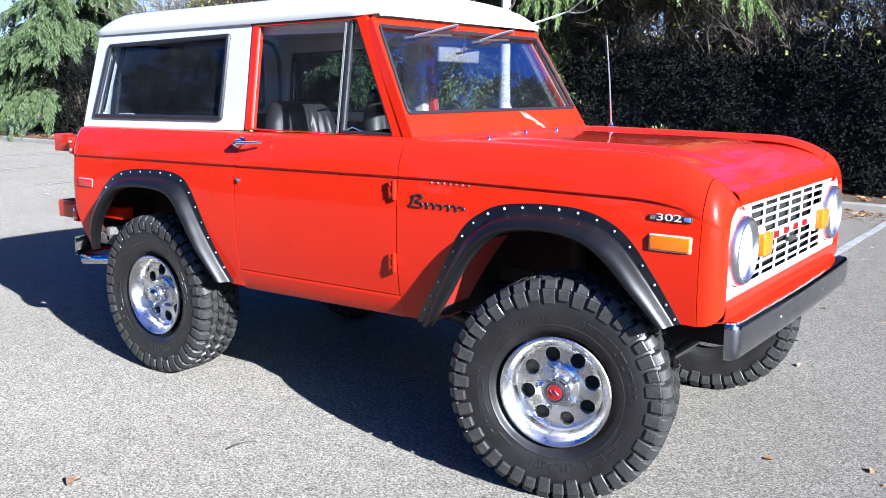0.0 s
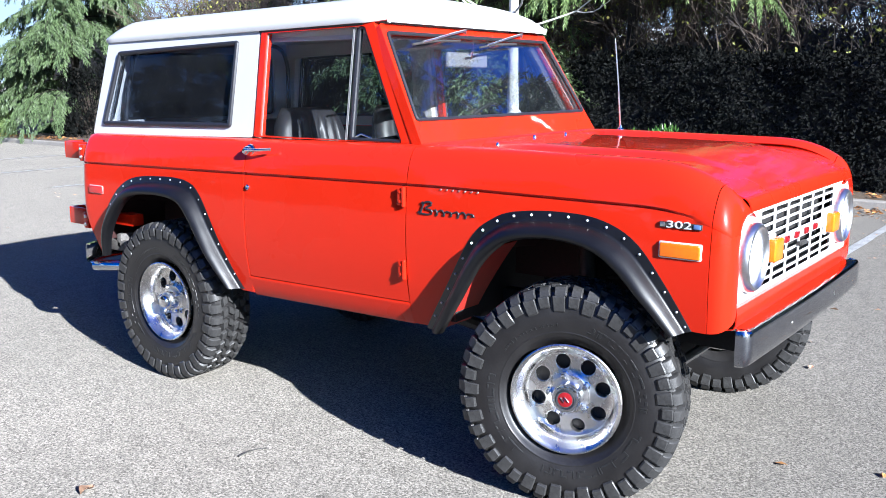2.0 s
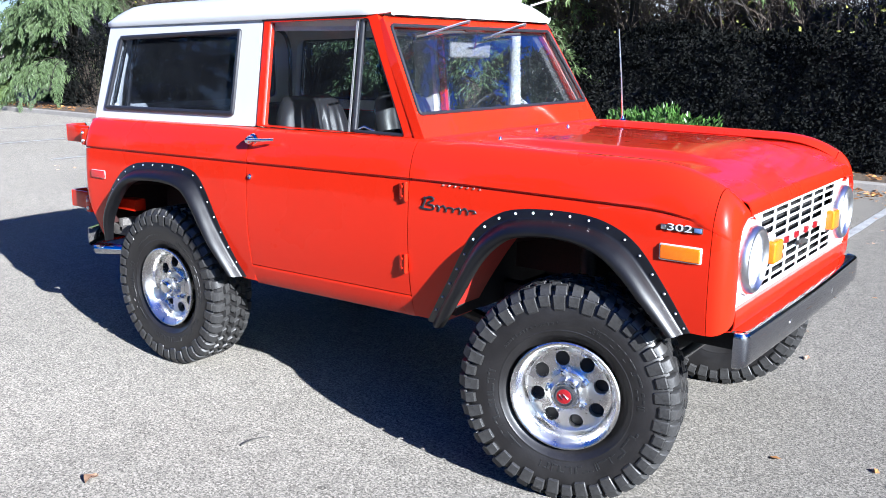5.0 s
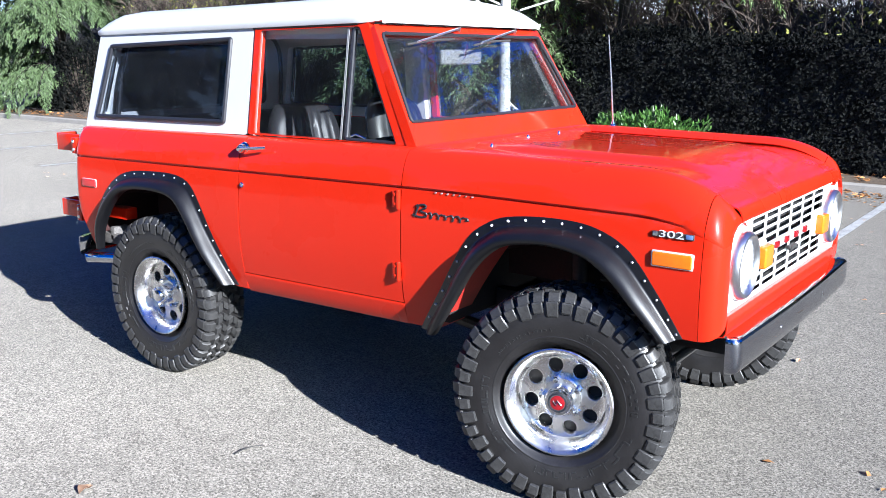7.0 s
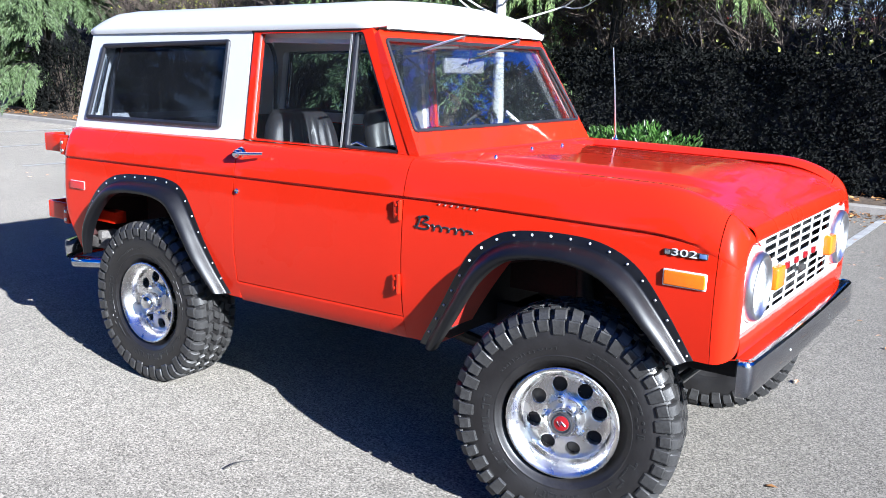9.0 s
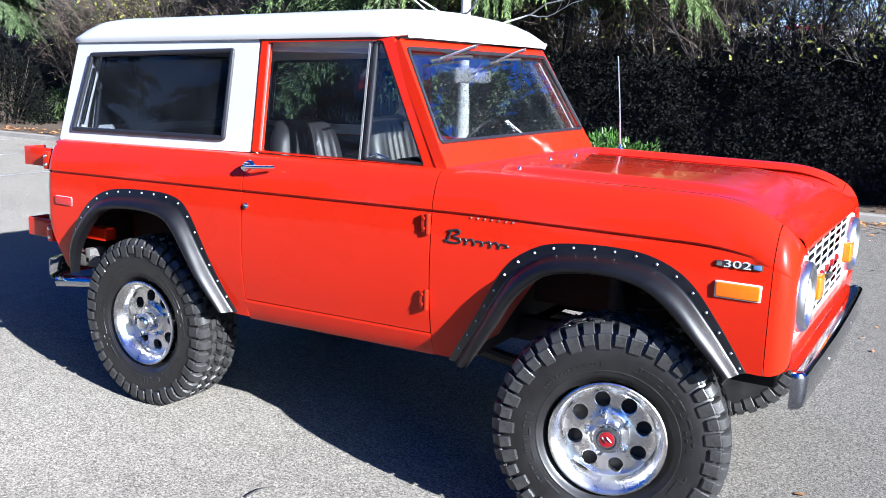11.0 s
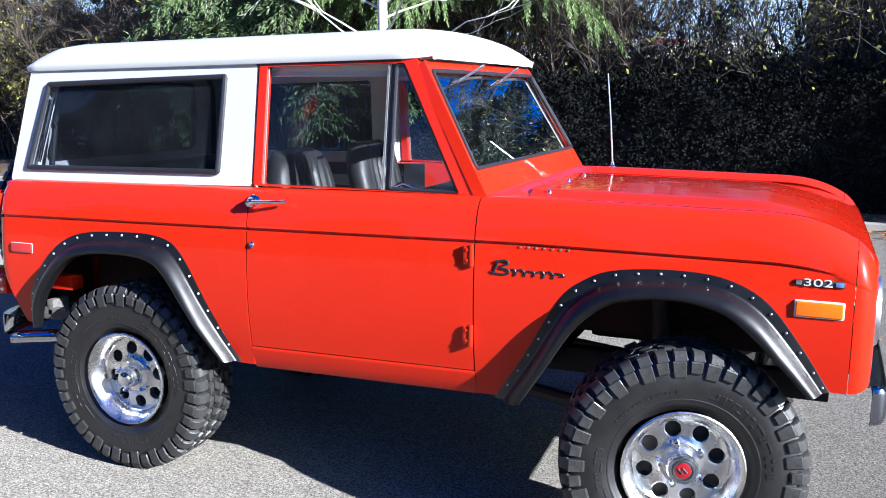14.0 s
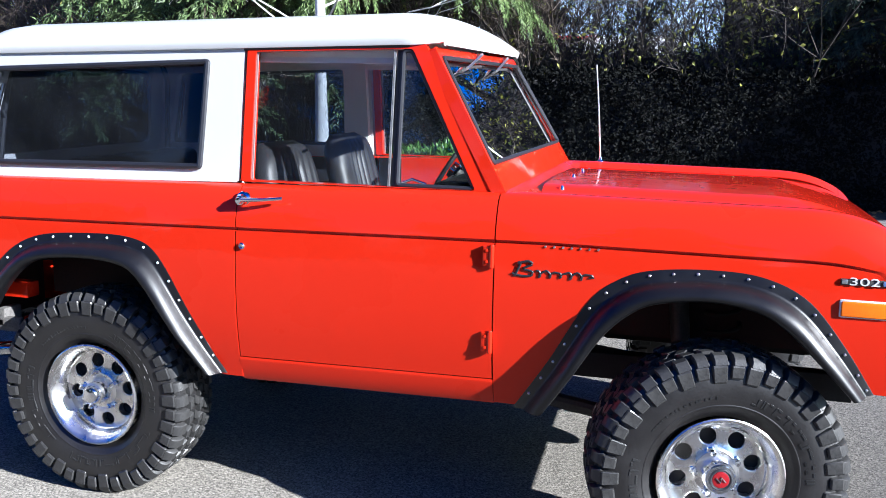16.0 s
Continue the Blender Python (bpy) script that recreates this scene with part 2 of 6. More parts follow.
SATIN = mat("satin_bright_metal", (0.90, 0.90, 0.90), 0.30, 1.0, var=0.06, scale=20, grain=90)
TRIM = mat("bright_trim", (0.80, 0.80, 0.80), 0.35, 0.35, var=0.06, scale=20, grain=90)
CHANNEL = mat("dull_window_channel", (0.34, 0.34, 0.34), 0.38, 0.5, var=0.15, scale=20, grain=90)
WORN_CHROME = mat("worn_chrome", (0.58, 0.59, 0.61), 0.09, 1.0, var=0.08, scale=7, grain=60, rvar=0.05)
VISOR = mat("grey_vinyl", (0.16, 0.16, 0.155), 0.6, var=0.1, scale=20, grain=200)
MIRROR_BACK = mat("mirror_housing", (0.34, 0.35, 0.36), 0.4, 0.4, var=0.08, scale=20, grain=200)
STICKER = mat("yellow_print", (0.75, 0.60, 0.05), 0.5, var=0.1, scale=30, grain=200)
ASPHALT = asphalt()


# ---- mesh helpers ----
TUCK = 0.05


def tuck(y):
    """The body's half widths are drawn for the near side; both sides are taken in by TUCK about the middle line."""
    a = abs(y)
    return math.copysign(a * (0.40 - TUCK) / 0.40 if a < 0.40 else a - TUCK, y)


def thicken(bm, t):
    """Gives a sheet of faces a thickness t, half to each side, with closed rims."""
    bm.normal_update()
    faces, rim = list(bm.faces), [e for e in bm.edges if len(e.link_faces) == 1]
    twin = {}
    for v in list(bm.verts):
        n = v.normal.copy()
        twin[v] = bm.verts.new(v.co - n * t / 2)
        v.co += n * t / 2
    for f in faces:
        bm.faces.new([twin[v] for v in reversed(f.verts)])
    for e in rim:
        lp = e.link_loops[0]
        a, b = lp.vert, lp.link_loop_next.vert
        bm.faces.new((b, a, twin[a], twin[b]))


def part(name, bm, material, parent=None, label="", smooth=True, thick=0.0, angle=35, body=False):
    """Links a bmesh as one mesh object under a thing or a part."""
    me = bpy.data.meshes.new(name)
    if body:
        for v in bm.verts:
            v.co.y = tuck(v.co.y)
    bmesh.ops.remove_doubles(bm, verts=bm.verts, dist=0.00005)
    bmesh.ops.recalc_face_normals(bm, faces=bm.faces)
    if thick:
        thicken(bm, thick)
    bm.to_mesh(me)
    bm.free()
    return wrap(name, me, material, parent, label, smooth, angle)


def wrap(name, me, material, parent=None, label="", smooth=True, angle=35):
    me.materials.append(material)
    if smooth:
        me.shade_smooth()
        me.set_sharp_from_angle(angle=radians(angle))
    ob = new(name, me)
    ob.parent = parent
    if label:
        ob["label"] = label
    return ob


def bm_new():
    return bmesh.new()


def sheet(bm, rows, close=False):
    """Quads between rows of points of equal length."""
    vs = [[bm.verts.new(p) for p in r] for r in rows]
    n = len(rows[0])
    for a, b in zip(vs, vs[1:]):
        for i in range(n if close else n - 1):
            j = (i + 1) % n
            try:
                bm.faces.new((a[i], a[j], b[j], b[i]))
            except ValueError:
                pass
    return vs


def box(bm, x0, x1, y0, y1, z0, z1, bevel=0.0, m=None, seg=2):
    r = bmesh.ops.create_cube(bm, size=1.0)
    vs = r["verts"]
    for v in vs:
        v.co = Vector((x0 + (v.co.x + 0.5) * (x1 - x0), y0 + (v.co.y + 0.5) * (y1 - y0), z0 + (v.co.z + 0.5) * (z1 - z0)))
        if m:
            v.co = m @ v.co
    if bevel:
        es = list({e for v in vs for e in v.link_edges})
        bmesh.ops.bevel(bm, geom=es, offset=bevel, segments=seg, affect="EDGES", profile=0.6)


def tube(bm, pts, r, seg=10, r1=None, caps=True):
    """A round bar along points."""
    pts = [Vector(p) for p in pts]
    rows, k = [], len(pts)
    up = Vector((0.13, 0.21, 1)).normalized()
    for i, p in enumerate(pts):
        d = (pts[min(i + 1, k - 1)] - pts[max(i - 1, 0)]).normalized()
        a = d.cross(up)
        if a.length < 0.1:
            a = d.cross(Vector((1, 0, 0)))
        a.normalize()
        b = d.cross(a)
        q = r if r1 is None else r + (r1 - r) * i / (k - 1)
        rows.append([p + (a * math.cos(t) + b * math.sin(t)) * q for t in (2 * math.pi * j / seg for j in range(seg))])
    vs = sheet(bm, rows, True)
    if caps:
        bm.faces.new(vs[0])
        bm.faces.new(vs[-1])


def revolve(bm, prof, centre, axis="y", sign=1, seg=48, cap0=False, cap1=False):
    """prof: (radius, way along the axis). sign turns the axis round."""
    c = Vector(centre)
    rows = []
    for r, a in prof:
        row = []
        for j in range(seg):
            t = 2 * math.pi * j / seg
            u, w = r * math.cos(t), r * math.sin(t)
            row.append(c + (Vector((u, sign * a, w)) if axis == "y" else Vector((sign * a, u, w)) if axis == "x" else Vector((u, w, sign * a))))
        rows.append(row)
    vs = sheet(bm, rows, True)
    if cap0:
        bm.faces.new(vs[0])
    if cap1:
        bm.faces.new(vs[-1])


def curve_pts(pts, n):
    """n points at even steps on a smooth line through pts."""
    p = [np.array(q, float) for q in pts]
    p = [2 * p[0] - p[1]] + p + [2 * p[-1] - p[-2]]
    fine = []
    for i in range(1, len(p) - 2):
        for t in np.linspace(0, 1, 24, endpoint=False):
            a, b, c, d = p[i - 1:i + 3]
            fine.append(0.5 * (2 * b + (c - a) * t + (2 * a - 5 * b + 4 * c - d) * t * t + (3 * b - a - 3 * c + d) * t ** 3))
    fine.append(p[-2])
    fine = np.array(fine)
    s = np.concatenate([[0], np.cumsum(np.linalg.norm(np.diff(fine, axis=0), axis=1))])
    return [tuple(np.interp(q, s, fine[:, k]) for k in range(fine.shape[1])) for q in np.linspace(0, s[-1], n)]


def rounded(corners, r, n=5):
    """A polygon in 2D with round corners."""
    out, k = [], len(corners)
    for i in range(k):
        p = np.array(corners[i], float)
        a = np.array(corners[i - 1], float) - p
        b = np.array(corners[(i + 1) % k], float) - p
        a, b = a / np.linalg.norm(a), b / np.linalg.norm(b)
        for t in np.linspace(0, 1, n):
            q = (1 - t) ** 2 * (p + a * r) + 2 * t * (1 - t) * p + t * t * (p + b * r)
            out.append((float(q[0]), float(q[1])))
    return out


def ring(bm, outer, inner, place, depth):
    """A frame between two polygons of equal count; place(u, v, d) gives the point at depth d."""
    rows = [[place(u, v, 0) for u, v in outer], [place(u, v, 0) for u, v in inner], [place(u, v, depth) for u, v in inner], [place(u, v, depth) for u, v in outer]]
    sheet(bm, rows + [rows[0]], True)


def slab(bm, poly, place, depth):
    """A filled polygon with thickness."""
    a = [bm.verts.new(place(u, v, 0)) for u, v in poly]
    b = [bm.verts.new(place(u, v, depth)) for u, v in poly]
    bm.faces.new(a)
    bm.faces.new(b)
    for i in range(len(a)):
        j = (i + 1) % len(a)
        bm.faces.new((a[i], a[j], b[j], b[i]))


def bead(bm, loop, r, seg=8):
    """A closed round bead along a loop of points."""
    k = len(loop)
    loop = [Vector(p) for p in loop]
    rows = []
    up = (loop[k // 4] - loop[0]).cross(loop[k // 2] - loop[0]).normalized()
    for i, p in enumerate(loop):
        d = (loop[(i + 1) % k] - loop[i - 1]).normalized()
        a = d.cross(up).normalized()
        rows.append([p + (a * math.cos(t) + up * math.sin(t)) * r for t in (2 * math.pi * j / seg for j in range(seg))])
    sheet(bm, rows + [rows[0]], True)


def lettering(name, body, size, m, material, parent, extrude=0.002):
    c = bpy.data.curves.new(name, "FONT")
    c.body, c.size, c.extrude, c.align_x, c.align_y = body, size, extrude, "CENTER", "CENTER"
    tmp = new("tmp", c)
    me = bpy.data.meshes.new_from_object(tmp.evaluated_get(bpy.context.evaluated_depsgraph_get()))
    bpy.data.objects.remove(tmp)
    me.transform(m)
    return wrap(name, me, material, parent, smooth=False)


# ---- ground ----
bm = bm_new()
sheet(bm, [[(x, y, 0.0) for x in (-600, -40, -10, 0, 10, 40, 600)] for y in (-600, -40, -10, 0, 10, 40, 600)])
tagged(part("ground", bm, ASPHALT, smooth=False), "sunlit grey asphalt of a car park", "ground", kind="structure")

# ---- the vehicle ----
car = tagged(new("off_road_vehicle"), "bright red off-road vehicle with white hardtop, parked on asphalt", "car")
car.location = (0, -TUCK, 0)


def rake(x):
    return 0.014 * (min(max(x, -1.9), 0.6) - 0.4)


def drop(x):
    """How far the front end falls towards the nose."""
    return 0.012 * max(0, x - 0.5) + 0.11 * max(0.0, (x - 1.36) / 0.355) ** 2.6


LINE_Z = 1.105
SIDE_Z = (0.5, 0.56, 0.64, 0.72, 0.80, 0.88, 0.96, 1.03, 1.105)
SIDE_Y = (0.808, 0.828, 0.8475, 0.8600, 0.8675, 0.8702, 0.8696, 0.8668, 0.8615)


def side_y(z):
    return float(np.interp(z, SIDE_Z, SIDE_Y))


UPPER = [(1.1065, 0.847), (1.1175, 0.847), (1.1205, 0.8622), (1.15, 0.857), (1.19, 0.846), (1.222, 0.833), (1.246, 0.817), (1.260, 0.798), (1.266, 0.778)]
BELT_END = [(1.267, 0.752), (1.262, 0.728)]
RIDGE_END = [(1.266, 0.758), (1.260, 0.738), (1.246, 0.718), (1.240, 0.704)]


def section(x, zb, end, s, inset=0.0):
    """One cross-section of a side panel from its lower edge at zb to its top."""
    zl = LINE_Z + rake(x)
    low = []
    for k in range(11):
        z = zb + (zl - zb) * k / 10
        low.append((z, side_y(z - rake(x))))
    fade = max(0.0, min(1.0, (1.60 - x) / 0.12))
    up = []
    for i, (z, y) in enumerate(UPPER + end):
        if i < 2:
            y = y + (1 - fade) * 0.0155
        up.append((z + rake(x), y))
    pts = []
    for z, y in low + up:
        w = max(0.0, min(1.0, (z - 0.95) / 0.28))
        z -= drop(x) * w
        if inset:
            z -= inset * 0.75 * max(0.0, min(1.0, (z - 0.95) / 0.2))
            z += inset * 0.6 * max(0.0, min(1.0, (0.82 - z) / 0.1))
        pts.append(Vector((x, s * (y - inset), z)))
    return pts


ARCH_F = curve_pts([(0.555, 0.546), (0.655, 0.72), (0.775, 0.895), (0.865, 0.975), (0.95, 1.005), (1.11, 1.02), (1.27, 1.0), (1.385, 0.935), (1.49, 0.80), (1.56, 0.715)], 60)
ARCH_R = curve_pts([(-1.70, 0.60), (-1.635, 0.77), (-1.525, 0.91), (-1.38, 0.985), (-1.15, 1.005), (-0.95, 0.99), (-0.87, 0.94), (-0.745, 0.76), (-0.625, 0.540)], 60)


def arch(x, pts):
    return float(np.interp(x, [p[0] for p in pts], [p[1] for p in pts]))


def steps(a, b, n):
    return [a + (b - a) * i / n for i in range(n + 1)]


def fender_low(x):
    if x < 0.555:
        return 0.546
    if x < 1.56:
        return arch(x, ARCH_F)
    return 0.715 - 0.01 * (x - 1.56)


def quarter_low(x):
    if x > -0.625:
        return 0.538
    if x > -1.70:
        return arch(x, ARCH_R)
    return 0.60 + (-1.70 - x) * 0.25


def side_panels(s):
    word = "right" if s < 0 else "left"
    # front fender
    xs = sorted(set([0.4234] + steps(0.44, 0.55, 3) + [p[0] for p in ARCH_F] + steps(1.57, 1.6540, 4)))
    bm = bm_new()
    sheet(bm, [section(x, fender_low(x), RIDGE_END, s) for x in xs])
    fender = part("front_fender", bm, RED, car, thick=0.005, body=True)
    # nose corner and half of the front frame
    bm = bm_new()
    rows = []
    for q in steps(0, 1, 9):
        rows.append(section(1.6565 + 0.062 * math.sin(q * math.pi / 2), 0.715, RIDGE_END, s, 0.062 * (1 - math.cos(q * math.pi / 2))))
    edge = [Vector((1.719, s * 0.782 if abs(p.y) > 0.785 else p.y, min(max(p.z, 0.79), 1.092))) for p in rows[-1]]
    mid = [(p + q) / 2 + Vector((0.002, 0, 0)) for p, q in zip(rows[-1], edge)]
    back = [p - Vector((0.03, 0, 0)) for p in edge]
    sheet(bm, rows + [mid, edge, back])
    part("nose_corner", bm, RED, car, thick=0.004, body=True)
    # rear quarter
    xs = sorted(set(steps(-1.80, -1.70, 4) + [p[0] for p in ARCH_R] + steps(-0.60, -0.5345, 3)))
    bm = bm_new()
    rows = []
    for q in steps(1, 0, 7):
        rows.append(section(-1.80 - 0.05 * math.sin(q * math.pi / 2), 0.625, BELT_END, s, 0.05 * (1 - math.cos(q * math.pi / 2))))
    rows = rows[:-1] + [section(x, quarter_low(x), BELT_END, s) for x in xs]
    for r in rows:
        for p in r:
            p.x = max(p.x, -1.85 + 0.45 * max(0.0, 0.88 - p.z))
    sheet(bm, rows)
    part("rear_quarter_panel", bm, RED, car, thick=0.005, body=True)
    # rocker
    bm = bm_new()
    rows = []
    for x in steps(-0.535, 0.421, 8):
        rows.append([(x, s * y, z + rake(x)) for y, z in ((0.70, 0.552), (0.78, 0.538), (0.813, 0.540), (0.822, 0.553), (0.8355, 0.590), (0.8435, 0.618), (0.8452, 0.627), (0.8445, 0.631), (0.836, 0.629), (0.80, 0.629))])
    sheet(bm, rows)
    part("rocker_panel", bm, RED, car, thick=0.004, body=True)
    # door shell
    bm = bm_new()
    rows = []
    for x in steps(-0.5288, 0.4172, 24):
        rows.append(section(x, 0.6365 + rake(x), BELT_END, s))
    rows = [[Vector((p.x, p.y - s * 0.03, p.z)) for p in rows[0]]] + rows + [[Vector((p.x, p.y - s * 0.03, p.z)) for p in rows[-1]]]
    sheet(bm, rows)
    door = part("door", bm, RED, car, "red door with a chrome handle, " + word + " side", thick=0.004, body=True)
    bm = bm_new()
    sheet(bm, [[(x, s * 0.715, z) for z in (0.66, 1.0, 1.255)] for x in (-0.40, 0.41)])
    part("inner_panel", bm, RED, door, thick=0.012, body=True)
    bm = bm_new()
    sheet(bm, [[(x, s * 0.713, z) for z in (0.66, 1.0, 1.252)] for x in (-0.52, -0.402)])
    part("door_card", bm, VINYL, door, "black vinyl door card", thick=0.012, body=True)
    # dark gap behind the seams
    for n_, x0, x1 in (("door_jamb", 0.405, 0.435), ("door_jamb", -0.545, -0.515)):
        bm = bm_new()
        sheet(bm, [[(x, s * (y - 0.018), z + rake(x)) for z, y in zip(SIDE_Z[1:], SIDE_Y[1:])] + [(x, s * (y - 0.016), z + rake(x)) for z, y in UPPER] for x in (x0, x1)])
        part(n_, bm, UNDER, car, thick=0.003, body=True)
    bm = bm_new()
    sheet(bm, [[(x, s * (0.835), z + rake(x)) for z in (0.62, 0.65)] for x in (-0.53, 0.42)])
    part("door_sill", bm, UNDER, car, thick=0.003, body=True)
    return fender, door


GREEN_K = 0.14


def green_y(z):
    """Half width of the upper cabin at height z."""
    return 0.776 - (z - 1.266) * GREEN_K


def on_side(s):
    return lambda u, v, d: Vector((u, s * (green_y(v) - d), v))


def hardtop_side(s):
    pl = on_side(s)
    outer = rounded([(-1.835, 1.232), (-1.733, 1.742), (-0.560, 1.768), (-0.560, 1.258)], 0.015)
    hole = rounded([(-1.735, 1.287), (-1.635, 1.662), (-0.700, 1.695), (-0.715, 1.303)], 0.025)
    bm = bm_new()
    ring(bm, outer, hole, pl, 0.03)
    side = part("hardtop_side", bm, WHITE, car, "white hardtop side with a tinted window", body=True)
    bm = bm_new()
    bead(bm, [pl(u, v, -0.004) for u, v in rounded([(-1.728, 1.293), (-1.628, 1.656), (-0.706, 1.689), (-0.722, 1.309)], 0.007, 5)], 0.0115)
    part("window_gasket", bm, GASKET, side, body=True)
    bm = bm_new()
    slab(bm, hole, lambda u, v, d: pl(u, v, 0.012 + d), 0.004)
    pane = part("window_pane", bm, TINT, side, "smoke-tinted glass", smooth=False, body=True)
    pane.visible_shadow = False
    # bright inner sliding frame of the rear part
    bm = bm_new()
    tube(bm, [pl(-1.695, 1.315, 0.02), pl(-1.625, 1.60, 0.02)], 0.008)
    part("window_track", bm, CHROME, side, body=True)
    return side


def door_frame(s, door):
    pl = on_side(s)
    outer = [(-0.549, 1.262), (-0.545, 1.752), (0.118, 1.772), (0.388, 1.268)]
    inner = [(-0.513, 1.268), (-0.512, 1.727), (0.082, 1.740), (0.330, 1.268)]
    bm = bm_new()
    ring(bm, rounded(outer, 0.012), rounded(inner, 0.012), lambda u, v, d: pl(u, v, -0.004 + d), 0.035)
    fr = part("window_frame", bm, RED, door, body=True)
    bm = bm_new()
    i2 = [(-0.506, 1.2586), (-0.505, 1.7245), (0.0125, 1.7355), (0.0125, 1.2586)]
    ring(bm, rounded([(-0.514, 1.258), (-0.513, 1.728), (0.014, 1.739), (0.014, 1.258)], 0.01), rounded(i2, 0.008), lambda u, v, d: pl(u, v, 0.003 + d), 0.005)
    part("window_channel", bm, CHANNEL, door, body=True)
    bm = bm_new()
    box(bm, 0.0235, 0.045, min(s * 0.66, s * 0.70) , max(s * 0.66, s * 0.70), 1.27, 1.735, 0.0, Matrix.Identity(4))
    for v in bm.verts:
        v.co.y = s * (green_y(v.co.z) - (0.012 if abs(v.co.y) > 0.68 else 0.03))
    part("window_divider", bm, GASKET, door, body=True)
    bm = bm_new()
    box(bm, 0.0160, 0.0200, min(s * 0.66, s * 0.70), max(s * 0.66, s * 0.70), 1.27, 1.735)
    for v in bm.verts:
        v.co.y = s * (green_y(v.co.z) - (0.004 if abs(v.co.y) > 0.68 else 0.011))
    part("divider_post", bm, CHANNEL, door, smooth=False, body=True)
    bm = bm_new()
    slab(bm, [(-0.508, 1.266), (-0.507, 1.728), (0.012, 1.739), (0.012, 1.266)], lambda u, v, d: pl(u, v, 0.009 + d), 0.004)
    dp = part("door_window_pane", bm, DOORGLASS, door, smooth=False, body=True)
    dp.visible_shadow = False
    vi = [(0.046, 1.272), (0.046, 1.733), (0.078, 1.735), (0.323, 1.272)]
    bm = bm_new()
    slab(bm, vi, lambda u, v, d: pl(u, v, 0.012 + d), 0.004)
    vp = part("vent_window_pane", bm, GLASS, door, smooth=False, body=True)
    vp.visible_shadow = False
    bm = bm_new()
    bead(bm, [pl(u, v, 0.008) for u, v in rounded(vi, 0.015)], 0.009)
    part("vent_gasket", bm, GASKET, door, body=True)
    bm = bm_new()
    box(bm, 0.045, 0.31, min(s * 0.735, s * 0.768), max(s * 0.735, s * 0.768), 1.268, 1.277, 0.003)
    tube(bm, [(0.06, s * 0.76, 1.28), (0.10, s * 0.765, 1.296), (0.15, s * 0.76, 1.28)], 0.005)
    part("vent_sill", bm, CHROME, door, body=True)
    # black tube laid in the gap by the windshield post for its shade
    bm = bm_new()
    tube(bm, [pl(0.402, 1.270, 0.016), pl(0.269, 1.519, 0.016), pl(0.153, 1.736, 0.016)], 0.0105, 8)
    part("post_gap_tube", bm, UNDER, door, body=True)
    # handle and lock
    bm = bm_new()
    zz = 1.204
    tube(bm, curve_pts([(-0.530, s * 0.850, zz), (-0.50, s * 0.874, zz + 0.003), (-0.42, s * 0.877, zz + 0.008), (-0.345, s * 0.864, zz + 0.014)], 14), 0.0085, 10, 0.0062)
    revolve(bm, [(0.0, 0.040), (0.011, 0.039), (0.013, 0.036), (0.013, 0.030), (0.017, 0.029), (0.021, 0.022), (0.021, 0.006), (0.028, 0.001), (0.030, -0.006)], (-0.51, s * 0.84, zz), sign=s, seg=20)
    part("door_handle", bm, CHROME, door, "chrome handle", body=True)
    bm = bm_new()
    revolve(bm, [(0.0, 0.006), (0.006, 0.006), (0.009, 0.008), (0.0125, 0.004), (0.0125, -0.004)], (-0.505, s * 0.868, 1.040), sign=s, seg=20)
    part("door_lock", bm, CHROME, door, body=True)
    for z in (1.065, 0.772):
        bm = bm_new()
        box(bm, 0.383, 0.410, min(s * 0.862, s * 0.880), max(s * 0.862, s * 0.880), z - 0.034, z + 0.034, 0.005)
        tube(bm, [(0.4145, s * 0.876, z - 0.037), (0.4145, s * 0.876, z + 0.037)], 0.0088, 10)
        for zz in (z - 0.0375, z + 0.0375):
            revolve(bm, [(0.0, 0.003), (0.007, 0.002), (0.0088, -0.002)], (0.4145, s * 0.876, zz), axis="z", sign=1 if zz > z else -1, seg=10)
        for zz in (z - 0.019, z + 0.019):
            revolve(bm, [(0.0, 0.0045), (0.005, 0.0035), (0.0065, 0.0), (0.0065, -0.004)], (0.398, s * 0.880, zz), sign=s, seg=10)
        part("door_hinge", bm, RED, door, body=True)


